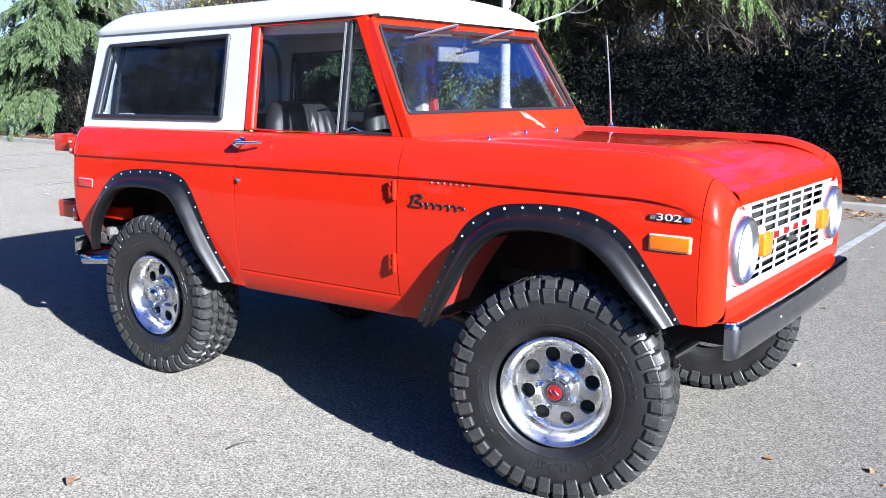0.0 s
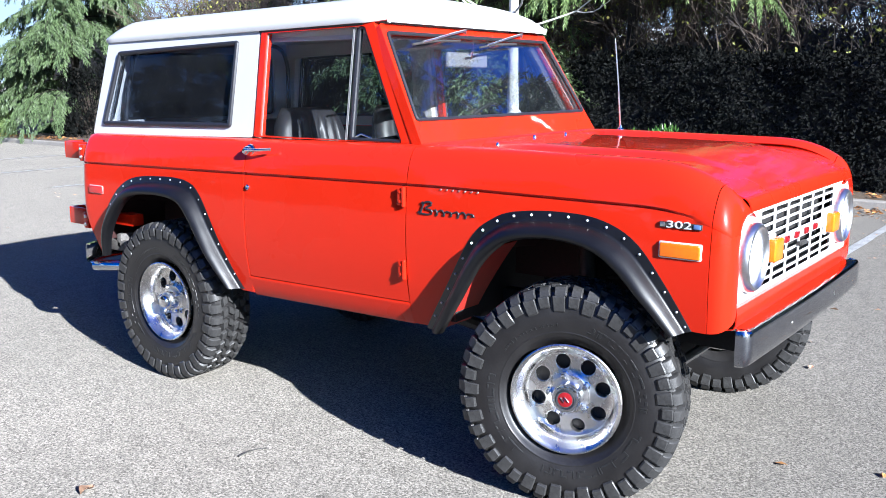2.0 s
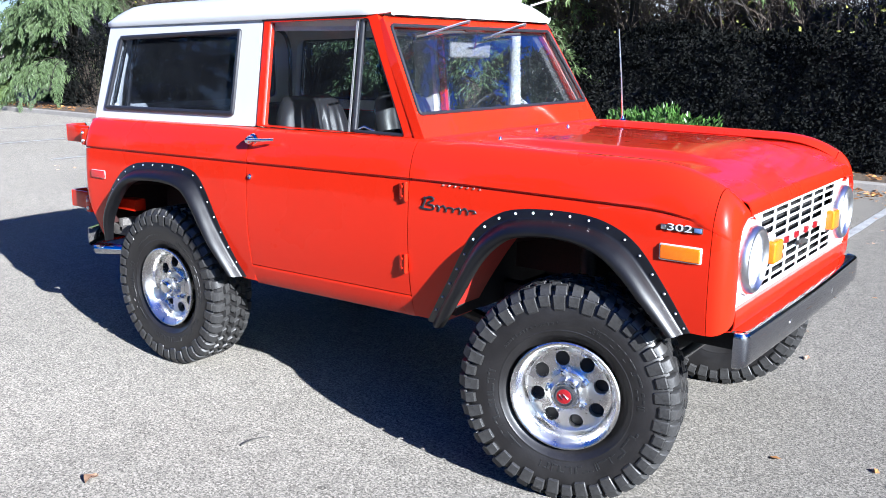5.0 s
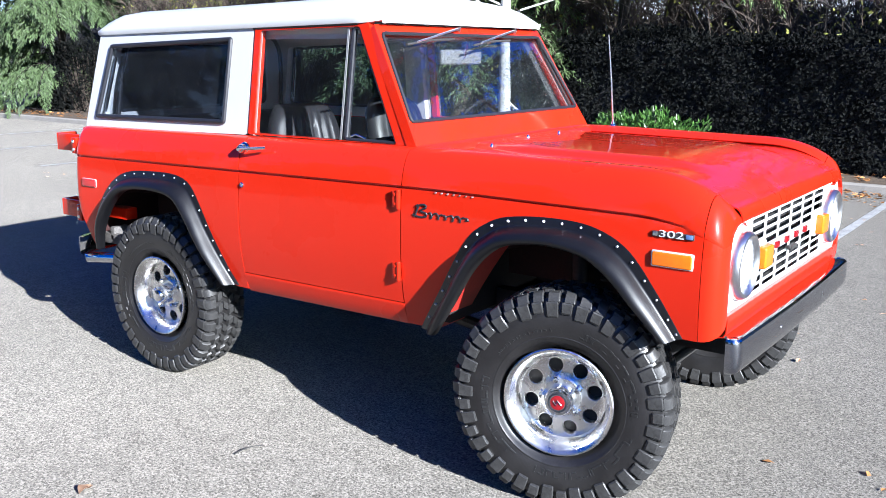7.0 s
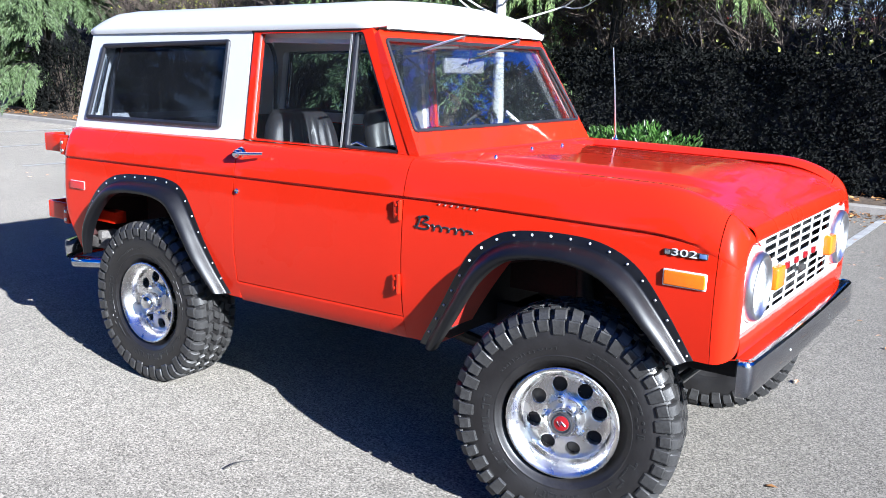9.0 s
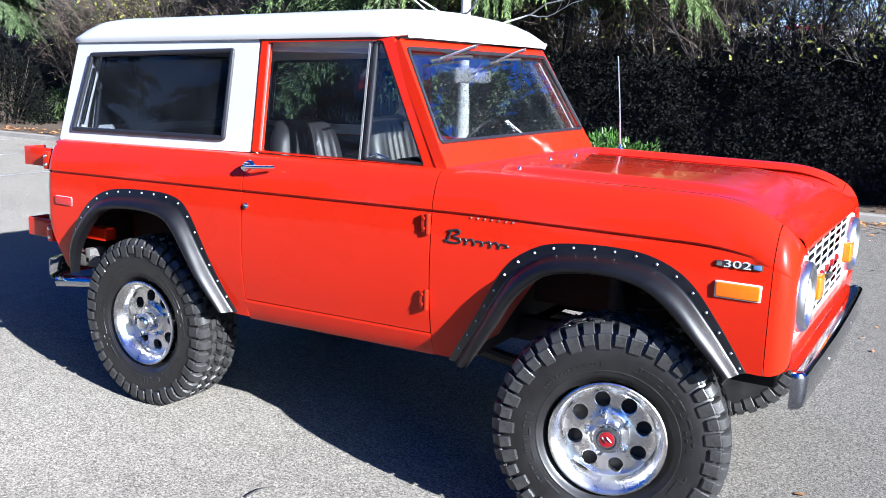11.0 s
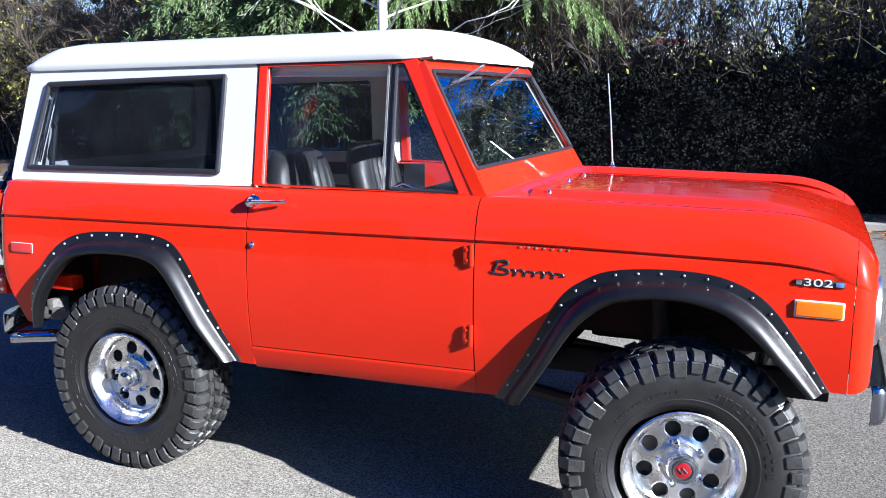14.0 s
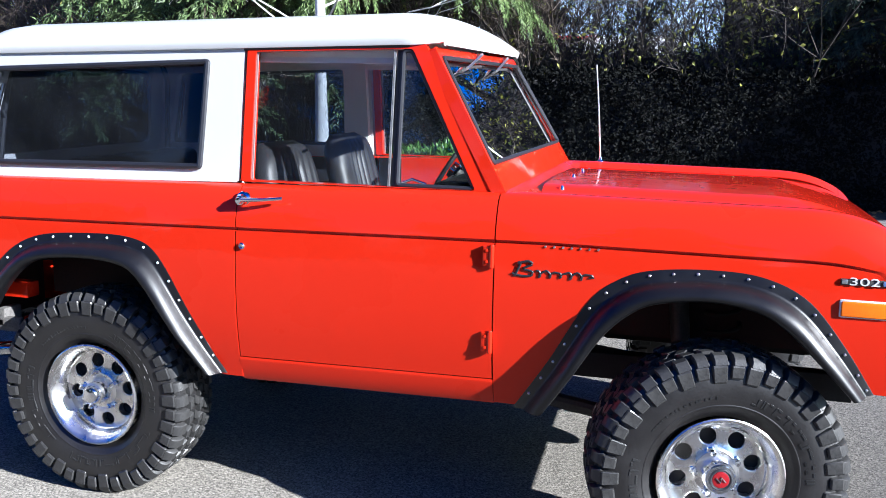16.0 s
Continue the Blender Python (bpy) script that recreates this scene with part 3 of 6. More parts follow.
def flare(s, outer, inner, name_label):
    O, I = curve_pts(outer, 56), curve_pts(inner, 56)
    prof = [(0.0, 0.8685), (0.0, 0.8735), (0.02, 0.8745), (0.30, 0.8755), (0.36, 0.878), (0.41, 0.886), (0.46, 0.898), (0.53, 0.911), (0.62, 0.923), (0.72, 0.931), (0.82, 0.935), (0.91, 0.934), (0.97, 0.929), (1.01, 0.920), (1.025, 0.908), (1.02, 0.890), (0.99, 0.872)]
    rows = []
    for k, ((ox, oz), (ix, iz)) in enumerate(zip(O, I)):
        swell = min(1.0, 0.7 + 0.3 * min(k, 55 - k) / 7)
        row = []
        for r, y in prof:
            z = oz + (iz - oz) * r
            y = 0.8755 + (y - 0.8755) * swell if y > 0.8755 else y
            row.append(Vector((ox + (ix - ox) * r, s * (y + (side_y(z) - 0.869) * (1 - 0.6 * min(1.0, r))), z)))
        rows.append(row)
    bm = bm_new()
    vs = sheet(bm, rows)
    bm.faces.new(vs[0])
    bm.faces.new(vs[-1])
    f = part("wheel_arch_flare", bm, FLARE, car, name_label, angle=50, body=True)
    count = 21
    O2 = curve_pts(outer, count)
    I2 = curve_pts(inner, count)
    for k, ((ox, oz), (ix, iz)) in enumerate(zip(O2, I2)):
        r = new("rivet", RIVET)
        r.parent = f
        e = 0.16
        if k in (0, count - 1):
            e = 0.2
        sh = 0.02 if k == 0 else -0.02 if k == count - 1 else 0
        r.matrix_local = Matrix.Translation((ox + (ix - ox) * e + sh * 0.5, tuck(s * (0.8765 + (side_y(oz) - 0.869) * 0.9)), oz + (iz - oz) * e + abs(sh) * 0.8)) @ Matrix.Diagonal((1, s, 1, 1))


bm = bm_new()
revolve(bm, [(0.0, 0.0034), (0.0030, 0.0028), (0.0052, 0.0), (0.0052, -0.003)], (0, 0, 0), seg=8)
RIVET = bpy.data.meshes.new("rivet")
bm.to_mesh(RIVET)
bm.free()
RIVET.materials.append(SATIN)

FO = [(0.490, 0.535), (0.61, 0.72), (0.735, 0.935), (0.83, 1.016), (0.93, 1.052), (1.11, 1.066), (1.27, 1.052), (1.40, 0.99), (1.51, 0.86), (1.605, 0.715)]
FI = [(0.597, 0.540), (0.69, 0.68), (0.785, 0.83), (0.87, 0.915), (0.955, 0.957), (1.11, 0.975), (1.25, 0.955), (1.345, 0.90), (1.448, 0.80), (1.545, 0.697)]
RO = [(-1.708, 0.585), (-1.672, 0.75), (-1.548, 0.925), (-1.39, 1.023), (-1.15, 1.049), (-0.95, 1.040), (-0.845, 0.975), (-0.72, 0.765), (-0.595, 0.545)]
RI = [(-1.625, 0.595), (-1.582, 0.72), (-1.475, 0.86), (-1.35, 0.940), (-1.14, 0.962), (-0.975, 0.945), (-0.895, 0.885), (-0.78, 0.72), (-0.655, 0.552)]
for s in (-1, 1):
    fender, door = side_panels(s)
    hardtop_side(s)
    door_frame(s, door)
    flare(s, FO, FI, "")
    flare(s, RO, RI, "")
    # wheel wells
    for pts, x0, x1, yin in ((ARCH_F, 0.555, 1.56, 0.42), (ARCH_R, -1.70, -0.625, 0.52)):
        bm = bm_new()
        sheet(bm, [[(x, s * y, z + 0.012 - (0.0 if y > 0.6 else 0.03)) for y in (0.855, 0.7, yin)] for x, z in pts[::2] if z > 0.84])
        zt = max(z for x, z in pts)
        sheet(bm, [[(x, s * yin, z) for z in (0.715, zt)] for x in (x0 + 0.10, x1 - 0.09)])
        part("wheel_well", bm, WELL, car, thick=0.004, body=True)
    low_front = [(x, z) for x, z in ARCH_F if x < 0.95 and z < 0.90]
    bm = bm_new()
    sheet(bm, [[(x + 0.006, s * y, z - 0.004) for y in (0.862, 0.78, 0.70, 0.62)] for x, z in low_front[::2]])
    part("splash_panel", bm, RED_IN, car, "dusty red inner panel of the front wheel arch", thick=0.004, body=True)

# hood
HY = [-0.7018, -0.66, -0.60, -0.53, -0.485, -0.465, -0.445, -0.425, -0.40, -0.3, -0.15, 0, 0.15, 0.3, 0.40, 0.425, 0.445, 0.465, 0.485, 0.53, 0.60, 0.66, 0.7018]


def hood_z(x, y):
    a = abs(y)
    lift = 1.0 if x < 1.30 else max(0.0, 1 - (x - 1.30) / 0.28)
    lift = lift * lift * (3 - 2 * lift)
    bulge = 0.026 * max(0.0, min(1.0, (0.485 - a) / 0.06))
    bulge = bulge + 0.004 * (1 - (a / 0.485) ** 2 if a < 0.485 else 0)
    z = 1.232 + 0.006 * (1 - (a / 0.7) ** 2) + bulge * lift - drop(x) * 0.85
    return z


bm = bm_new()
rows = []
for x in steps(0.505, 1.30, 14) + steps(1.33, 1.69, 16):
    rows.append([(x, y, hood_z(x, y)) for y in HY])
zb = [hood_z(1.69, y) for y in HY]
for q in steps(0.15, 1, 6):
    rows.append([(1.69 + 0.032 * math.sin(q * math.pi / 2), y, z + (1.098 - z) * (1 - math.cos(q * math.pi / 2))) for y, z in zip(HY, zb)])
rows.append([(1.70, y, 1.096) for y in HY])
sheet(bm, rows)
hood = part("hood", bm, RED, car, thick=0.004, label="red hood with a raised centre panel", body=True)
for y in (-0.12, 0.20, 0.45, -0.45):
    bm = bm_new()
    revolve(bm, [(0.0, 0.014), (0.006, 0.013), (0.009, 0.006), (0.011, 0.0), (0.011, -0.01)], (0.575, y, hood_z(0.575, y)), axis="z", seg=12)
    part("hood_bolt", bm, CHROME, hood, body=True)
# black slab added under the hood in place of the engine bay's shade
bm = bm_new()
box(bm, 0.50, 1.69, -0.71, 0.71, 1.05, 1.06)
part("engine_bay_shade", bm, UNDER, car, smooth=False, body=True)
# cowl
bm = bm_new()
rows = []
for y in (-0.775, -0.74, -0.70, -0.3, 0, 0.3, 0.70, 0.74, 0.775):
    rows.append([(0.30, y, 1.272), (0.40, y, 1.274), (0.45, y, 1.266), (0.475, y, 1.252 if abs(y) < 0.72 else 1.262), (0.499, y, 1.240 if abs(y) < 0.72 else 1.262), (0.50, y, 1.20)])
sheet(bm, rows)
part("cowl", bm, RED, car, thick=0.004, body=True)

# windshield
WX, WZ, WK = 0.436, 1.268, -0.575


def on_wind(u, v, d):
    n = Vector((0.8669, 0, 0.4985))
    return Vector((WX + WK * (v - WZ), u, v)) - n * d


bm = bm_new()
outer = rounded([(-0.788, 1.262), (-0.714, 1.748), (0.714, 1.748), (0.788, 1.262)], 0.012)
hole = rounded([(-0.757, 1.354), (-0.695, 1.717), (0.695, 1.717), (0.757, 1.354)], 0.022)
ring(bm, outer, hole, on_wind, 0.045)
ws = part("windshield_frame", bm, RED, car, "red frame round the windshield", body=True)
bm = bm_new()
bead(bm, [on_wind(u, v, -0.002) for u, v in rounded([(-0.751, 1.360), (-0.689, 1.711), (0.689, 1.711), (0.751, 1.360)], 0.020, 7)], 0.0080)
part("windshield_gasket", bm, GASKET, ws, body=True)
bm = bm_new()
slab(bm, hole, lambda u, v, d: on_wind(u, v, 0.015 + d), 0.005)
pane = part("windshield_pane", bm, WIND, ws, smooth=False, body=True)
pane.visible_shadow = False
for y in (-0.09, 0.46):
    bm = bm_new()
    tip = on_wind(y - 0.40, 1.672, -0.016)
    tube(bm, curve_pts([on_wind(y + 0.012, 1.738, -0.004), on_wind(y, 1.733, -0.020), on_wind(y - 0.14, 1.712, -0.024), tip], 14), 0.0068, 8, 0.0045)
    revolve(bm, [(0.0, 0.014), (0.010, 0.012), (0.013, 0.0)], on_wind(y + 0.012, 1.738, 0.004), axis="x", seg=14)
    w = part("wiper_arm", bm, SATIN, ws, body=True)
    bm = bm_new()
    tube(bm, [on_wind(y - 0.47, 1.664, -0.007), on_wind(y - 0.30, 1.682, -0.009), on_wind(y - 0.08, 1.690, -0.007)], 0.0055, 6)
    part("wiper_blade", bm, STEEL, w, body=True)

bm = bm_new()
slab(bm, [(-0.722 + 0.016 * math.cos(t), 1.412 + 0.022 * math.sin(t)) for t in steps(0, 2 * math.pi, 12)[:-1]], lambda u, v, d: on_wind(u, v, 0.022 + d), 0.001)
stk = part("window_sticker", bm, GRILLE_WHITE, ws, "white and yellow sticker inside the glass", smooth=False, body=True)
bm = bm_new()
slab(bm, [(-0.716 + 0.012 * math.cos(t), 1.385 + 0.012 * math.sin(t)) for t in steps(0, 2 * math.pi, 10)[:-1]], lambda u, v, d: on_wind(u, v, 0.022 + d), 0.001)
part("sticker_disc", bm, STICKER, stk, "yellow disc", smooth=False, body=True)

# roof
def roof_edge(x):
    return 1.733 + 0.0225 * (x + 1.74) - 0.05 * max(0.0, (x - 0.02) / 0.17) ** 2 * 0.15


def roof_top(x):
    f = max(0.0, (x + 0.02) / 0.21)
    r = max(0.0, (-1.56 - x) / 0.205)
    return 1.0 - 0.80 * min(1, f) ** 2.2 - 0.85 * min(1, r) ** 2.4


bm = bm_new()
rows = []
for x in steps(-1.765, -1.70, 5) + steps(-1.66, -1.45, 5) + steps(-1.3, -0.1, 8) + steps(-0.05, 0.19, 12):
    e, t = roof_edge(x), roof_top(x)
    half = []
    for y, h in ((0.708, -0.020), (0.720, -0.018), (0.724, -0.004), (0.721, 0.010), (0.710, 0.030), (0.686, 0.058), (0.645, 0.080), (0.55, 0.097), (0.40, 0.108), (0.2, 0.115), (0, 0.118)):
        yy = y * (1 - 0.07 * max(0, (x - 0.05) / 0.14) ** 2 * 0.6 - 0.02 * max(0, (-1.7 - x) / 0.065) ** 2)
        hh = h + 0.016 * max(0.0, (x - 0.06) / 0.13) ** 2 if h < 0.0 else h * max(0.06, t)
        half.append((yy, e + hh))
    rows.append([(x, -y, z) for y, z in half] + [(x, y, z) for y, z in half[-2::-1]])
rows.insert(0, [(p[0] + 0.004, p[1] * 0.97, min(p[2], roof_edge(-1.765)) - 0.012) for p in rows[0]])
rows.append([(p[0] - 0.004, p[1] * 0.99, min(p[2], roof_edge(0.19)) - 0.014) for p in rows[-1]])
sheet(bm, rows)
roof = part("roof", bm, WHITE, car, "white hardtop roof with a rolled edge", thick=0.006, body=True)
bm = bm_new()
rows = []
for x in steps(-1.72, 0.12, 10):
    e = roof_edge(x)
    rows.append([(x, y, e + h) for y, h in ((-0.672, 0.0), (-0.63, 0.035), (-0.4, 0.055), (0, 0.06), (0.4, 0.055), (0.63, 0.035), (0.672, 0.0))])
sheet(bm, rows)
part("roof_liner", bm, LINER, roof, thick=0.004, body=True)
for s in (-1, 1):
    bm = bm_new()
    tube(bm, [(x, s * 0.7085, roof_edge(x) - 0.0225) for x in steps(-0.56, 0.07, 8)], 0.0085, 6)
    part("drip_seal", bm, GASKET, roof, body=True)
# inner side rails and pillars in cream
for s in (-1, 1):
    bm = bm_new()
    pl = on_side(s)
    ring(bm, rounded([(-1.81, 1.24), (-1.715, 1.735), (-0.575, 1.755), (-0.575, 1.25)], 0.01), rounded([(-1.73, 1.29), (-1.635, 1.66), (-0.69, 1.692), (-0.705, 1.305)], 0.03), lambda u, v, d: pl(u, v, 0.033 + d), 0.03)
    sheet(bm, [[pl(x, 1.745, 0.04), pl(x, 1.71, 0.06), pl(x, 1.69, 0.05)] for x in steps(-0.6, 0.10, 4)])
    part("inner_side_trim", bm, LINER, roof, thick=0.003, body=True)
    bm = bm_new()
    tube(bm, curve_pts([on_wind(s * 0.70, 1.30, 0.075), on_wind(s * 0.675, 1.5, 0.075), on_wind(s * 0.645, 1.72, 0.075), (0.02, s * 0.60, 1.765)], 12), 0.030, 8)
    part("inner_pillar", bm, VINYL, roof, body=True)

for s in (-1, 1):
    bm = bm_new()
    tube(bm, curve_pts([(-1.70, s * 0.50, 1.735), (-1.685, s * 0.585, 1.705), (-1.675, s * 0.62, 1.62), (-1.69, s * 0.64, 1.50), (-1.715, s * 0.66, 1.27)], 18), 0.013, 8)
    part("rear_corner_tube", bm, GASKET, roof, body=True)

# rear wall of the hardtop and tailgate
def on_rear(u, v, d):
    return Vector((-1.835 + (v - 1.232) * 0.2 + d, u, v))


bm = bm_new()
ring(bm, rounded([(-0.77, 1.24), (-0.672, 1.74), (0.672, 1.74), (0.77, 1.24)], 0.02), rounded([(-0.62, 1.30), (-0.55, 1.67), (0.55, 1.67), (0.62, 1.30)], 0.05), on_rear, 0.03)
rw = part("hardtop_rear", bm, WHITE, car, body=True)
bm = bm_new()
slab(bm, rounded([(-0.62, 1.30), (-0.55, 1.67), (0.55, 1.67), (0.62, 1.30)], 0.05), lambda u, v, d: on_rear(u, v, 0.01 + d), 0.004)
p_ = part("rear_window_pane", bm, TINT, rw, smooth=False, body=True)
p_.visible_shadow = False
bm = bm_new()
bead(bm, [on_rear(u, v, -0.003) for u, v in rounded([(-0.62, 1.30), (-0.55, 1.67), (0.55, 1.67), (0.62, 1.30)], 0.06, 7)], 0.014)
part("rear_window_gasket", bm, GASKET, rw, body=True)
bm = bm_new()
box(bm, -1.853, -1.80, -0.80, 0.80, 0.86, 1.232, 0.02)
box(bm, -1.80, -1.76, -0.78, 0.78, 0.62, 0.90, 0.01)
part("tailgate", bm, RED, car, body=True)

# front: grille panel with real slots (true half widths here)
bm = bm_new()
GX0, GX1 = 1.690, 1.706
COL, NROW, Z0, Z1 = 0.1625, 9, 0.800, 1.088
GE = 3 * COL
for s in (-1, 1):
    box(bm, GX0, GX1, min(s * 0.734, s * GE), max(s * 0.734, s * GE), 0.785, 1.097, 0.003)
for i in range(NROW + 1):
    z = Z0 + (Z1 - Z0) * i / NROW
    hh = 0.0052 if i not in (0, NROW) else 0.011
    box(bm, 1.7015, GX1 - 0.001, -GE - 0.004, GE + 0.004, z - hh, z + hh, 0.002)
for i in range(7):
    y = -GE + COL * i
    box(bm, 1.7010, GX1 - 0.002, y - 0.0125, y + 0.0125, 0.79, 1.095, 0.002)
box(bm, GX0, GX1 + 0.002, -GE, GE, 0.928, 0.960, 0.003)
grille = part("grille", bm, GRILLE_WHITE, car, "white grille with dark rectangular slots", smooth=False)
bm = bm_new()
box(bm, 1.60, 1.64, -0.70, 0.70, 0.74, 1.05, 0.004)
part("radiator", bm, UNDER, car)
for y in (-0.19, -0.064, 0.064, 0.19):
    bm = bm_new()
    box(bm, GX1, GX1 + 0.012, y - 0.022, y + 0.022, 0.931, 0.957, 0.005)
    box(bm, GX1 + 0.010, GX1 + 0.014, y - 0.012, y + 0.012, 0.937, 0.951, 0.002)
    part("letter_block", bm, REDBADGE, grille, "red enamel letter shape")
bm = bm_new()
box(bm, GX1, GX1 + 0.02, -0.035, 0.045, 0.896, 0.912, 0.005)
tube(bm, [(GX1 + 0.01, -0.05, 0.908), (GX1 + 0.012, 0.05, 0.899)], 0.007)
part("hood_latch", bm, STEEL, grille)
for s in (-1, 1):
    c = (GX1, s * 0.592, 0.940)
    bm = bm_new()
    revolve(bm, [(0.086, -0.004), (0.087, 0.012), (0.090, 0.022), (0.096, 0.031), (0.103, 0.035), (0.110, 0.033), (0.116, 0.025), (0.119, 0.012), (0.120, -0.006)], c, axis="x", seg=48)
    hl = part("headlight", bm, SATIN, car, "round headlight in a chrome bezel")
    bm = bm_new()
    revolve(bm, [(0.0, 0.034), (0.03, 0.032), (0.055, 0.027), (0.075, 0.018), (0.0875, 0.006)], c, axis="x", seg=40)
    part("lens", bm, LAMPGLASS, hl)
    bm = bm_new()
    ys = sorted((s * 0.440, s * 0.345))
    box(bm, GX1 + 0.002, GX1 + 0.042, ys[0], ys[1], 0.897, 0.978, 0.012, seg=3)
    ts = part("turn_signal", bm, AMBER, car, "amber turn signal on the grille")
    bm = bm_new()
    box(bm, GX1 - 0.002, GX1 + 0.010, ys[0] - 0.008, ys[1] + 0.008, 0.888, 0.987, 0.004)
    part("base", bm, GRILLE_WHITE, ts)
# apron under the grille
bm = bm_new()
rows = []
for y in steps(-0.78, 0.78, 12):
    rows.append([(1.69, y, 0.792), (1.719, y, 0.790), (1.721, y, 0.775), (1.720, y, 0.735), (1.712, y, 0.720), (1.68, y, 0.712)])
sheet(bm, rows)
part("front_apron", bm, RED, car, thick=0.004, body=True)

# front bumper: a chromed channel whose ends turn back
bm = bm_new()
rows = []
BUMP_END = 0.772
bend = [(1.786 - 0.012 * (y / 0.8) ** 2, y, 0.0) for y in steps(0, BUMP_END, 20)]
bend += [(bend[-1][0] - 0.034 * (1 - math.cos(a)), BUMP_END + 0.034 * math.sin(a), a) for a in steps(0.15, 1.45, 9)]
bend += [(bend[-1][0] - 0.014, bend[-1][1] + 0.002, 1.45)]
for sy, run in ((-1, bend[::-1]), (1, bend[1:])):
    for bx, y, a in run:
        row = []
        for back, z in ((0.072, 0.714), (0.066, 0.722), (0.018, 0.724), (0.008, 0.722), (0.002, 0.716), (0.000, 0.708), (-0.001, 0.698), (-0.001, 0.664), (0.001, 0.632), (0.004, 0.618), (0.010, 0.609), (0.026, 0.604)):
            back *= 1 - 0.55 * a / 1.45
            row.append((bx - back * math.cos(a), sy * (y - back * math.sin(a)), z))
        rows.append(row)
sheet(bm, rows)
bumper = part("front_bumper", bm, WORN_CHROME, car, "chromed channel bumper", thick=0.005, angle=24, body=True)
for y in (-0.36, 0.30):
    bm = bm_new()
    revolve(bm, [(0.0, 0.008), (0.009, 0.006), (0.013, 0.0)], (1.782, y, 0.665), axis="x", seg=14)
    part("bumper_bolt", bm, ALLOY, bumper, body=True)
for s in (-1, 1):
    bm = bm_new()
    box(bm, 1.62, 1.775, min(s * 0.42, s * 0.36), max(s * 0.42, s * 0.36), 0.65, 0.71, 0.006)
    part("bumper_bracket", bm, UNDER, bumper, body=True)

# side badges and lamps
for s in (-1, 1):
    bm = bm_new()
    ys = sorted((s * 0.860, s * 0.876))
    box(bm, 1.484, 1.630, ys[0], ys[1], 0.949, 1.005, 0.006)
    mk = part("side_marker", bm, TRIM, car, "amber side marker lamp in a chrome rim", body=True)
    ys = sorted((s * 0.864, s * 0.881))
    bm = bm_new()
    box(bm, 1.4888, 1.6252, ys[0], ys[1], 0.9535, 1.0005, 0.006, seg=3)
    part("lens", bm, AMBER, mk, body=True)
    bm = bm_new()
    ys = sorted((s * 0.84, s * 0.874))
    box(bm, -1.765, -1.640, ys[0], ys[1], 0.922, 0.968, 0.006)
    mk = part("rear_marker", bm, TRIM, car, "red rear side marker lamp in a chrome rim", body=True)
    ys = sorted((s * 0.85, s * 0.880))
    bm = bm_new()
    box(bm, -1.7620, -1.6430, ys[0], ys[1], 0.9248, 0.9652, 0.006, seg=3)
    part("lens", bm, REDLENS, mk, body=True)
    # engine badge
    bm = bm_new()
    ys = sorted((s * 0.864, s * 0.871))
    box(bm, 1.482, 1.625, ys[0], ys[1], 1.049, 1.068, 0.002)
    bd = part("engine_badge", bm, STEEL, car, "dark badge plate with bright figures", body=True)
    face = Matrix.Translation((1.548, tuck(s * 0.8715), 1.060)) @ (Euler((radians(90), 0, 0)).to_matrix().to_4x4() if s < 0 else Euler((radians(90), 0, radians(180))).to_matrix().to_4x4())
    lettering("figures", "302", 0.041, face @ Matrix.Diagonal((1.45, 0.80, 1, 1)), TRIM, bd, 0.002)
    bm = bm_new()
    ys = sorted((s * 0.868, s * 0.874))
    box(bm, 1.598, 1.622, ys[0], ys[1], 1.052, 1.066, 0.002)
    part("badge_end", bm, BLUEBADGE, bd, body=True)
    bm = bm_new()
    box(bm, 1.485, 1.501, ys[0], ys[1], 1.052, 1.066, 0.002)
    part("badge_end", bm, SATIN, bd, body=True)
    # a script-like emblem as a plain flowing shape
    bm = bm_new()
    y = s * 0.8705
    pts = [(0.492, 1.004), (0.512, 1.050), (0.500, 1.046), (0.535, 1.056), (0.550, 1.046), (0.520, 1.030), (0.550, 1.022), (0.545, 1.008), (0.512, 1.006), (0.484, 1.012)]
    tube(bm, curve_pts([(u, y, v) for u, v in pts], 48), 0.0042, 6)
    wave = []
    for i in range(111):
        ph = i * 2 * math.pi / 21
        v = 0.0095 * math.cos(ph) * (1 + 0.25 * math.sin(i * 0.7))
        wave.append((0.560 + 0.178 * i / 110 + 0.0085 * math.sin(ph) + 0.35 * v, y, 1.016 + v))
    tube(bm, wave, 0.0036, 6)
    tube(bm, [(0.735, y, 1.013), (0.752, y, 1.016)], 0.003, 6)
    part("script_emblem", bm, GASKET, car, "dark chrome flowing script emblem", body=True)
    for k in range(7):
        bm = bm_new()
        revolve(bm, [(0.0, 0.006), (0.0035, 0.005), (0.005, 0.0)], (0.590 + 0.0285 * k, s * 0.862, 1.106), sign=s, seg=8)
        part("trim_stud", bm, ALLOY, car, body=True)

# antenna
bm = bm_new()
revolve(bm, [(0.020, 0.0), (0.018, 0.010), (0.010, 0.016), (0.007, 0.03), (0.0, 0.032)], (0.59, 0.775, 1.262), axis="z", seg=16)
ant = part("antenna", bm, CHROME, car, body=True)
bm = bm_new()
tube(bm, [(0.59, 0.775, 1.275), (0.575, 0.765, 1.50), (0.556, 0.752, 1.725)], 0.0045, 8, 0.003)
part("mast", bm, SATIN, ant, body=True)

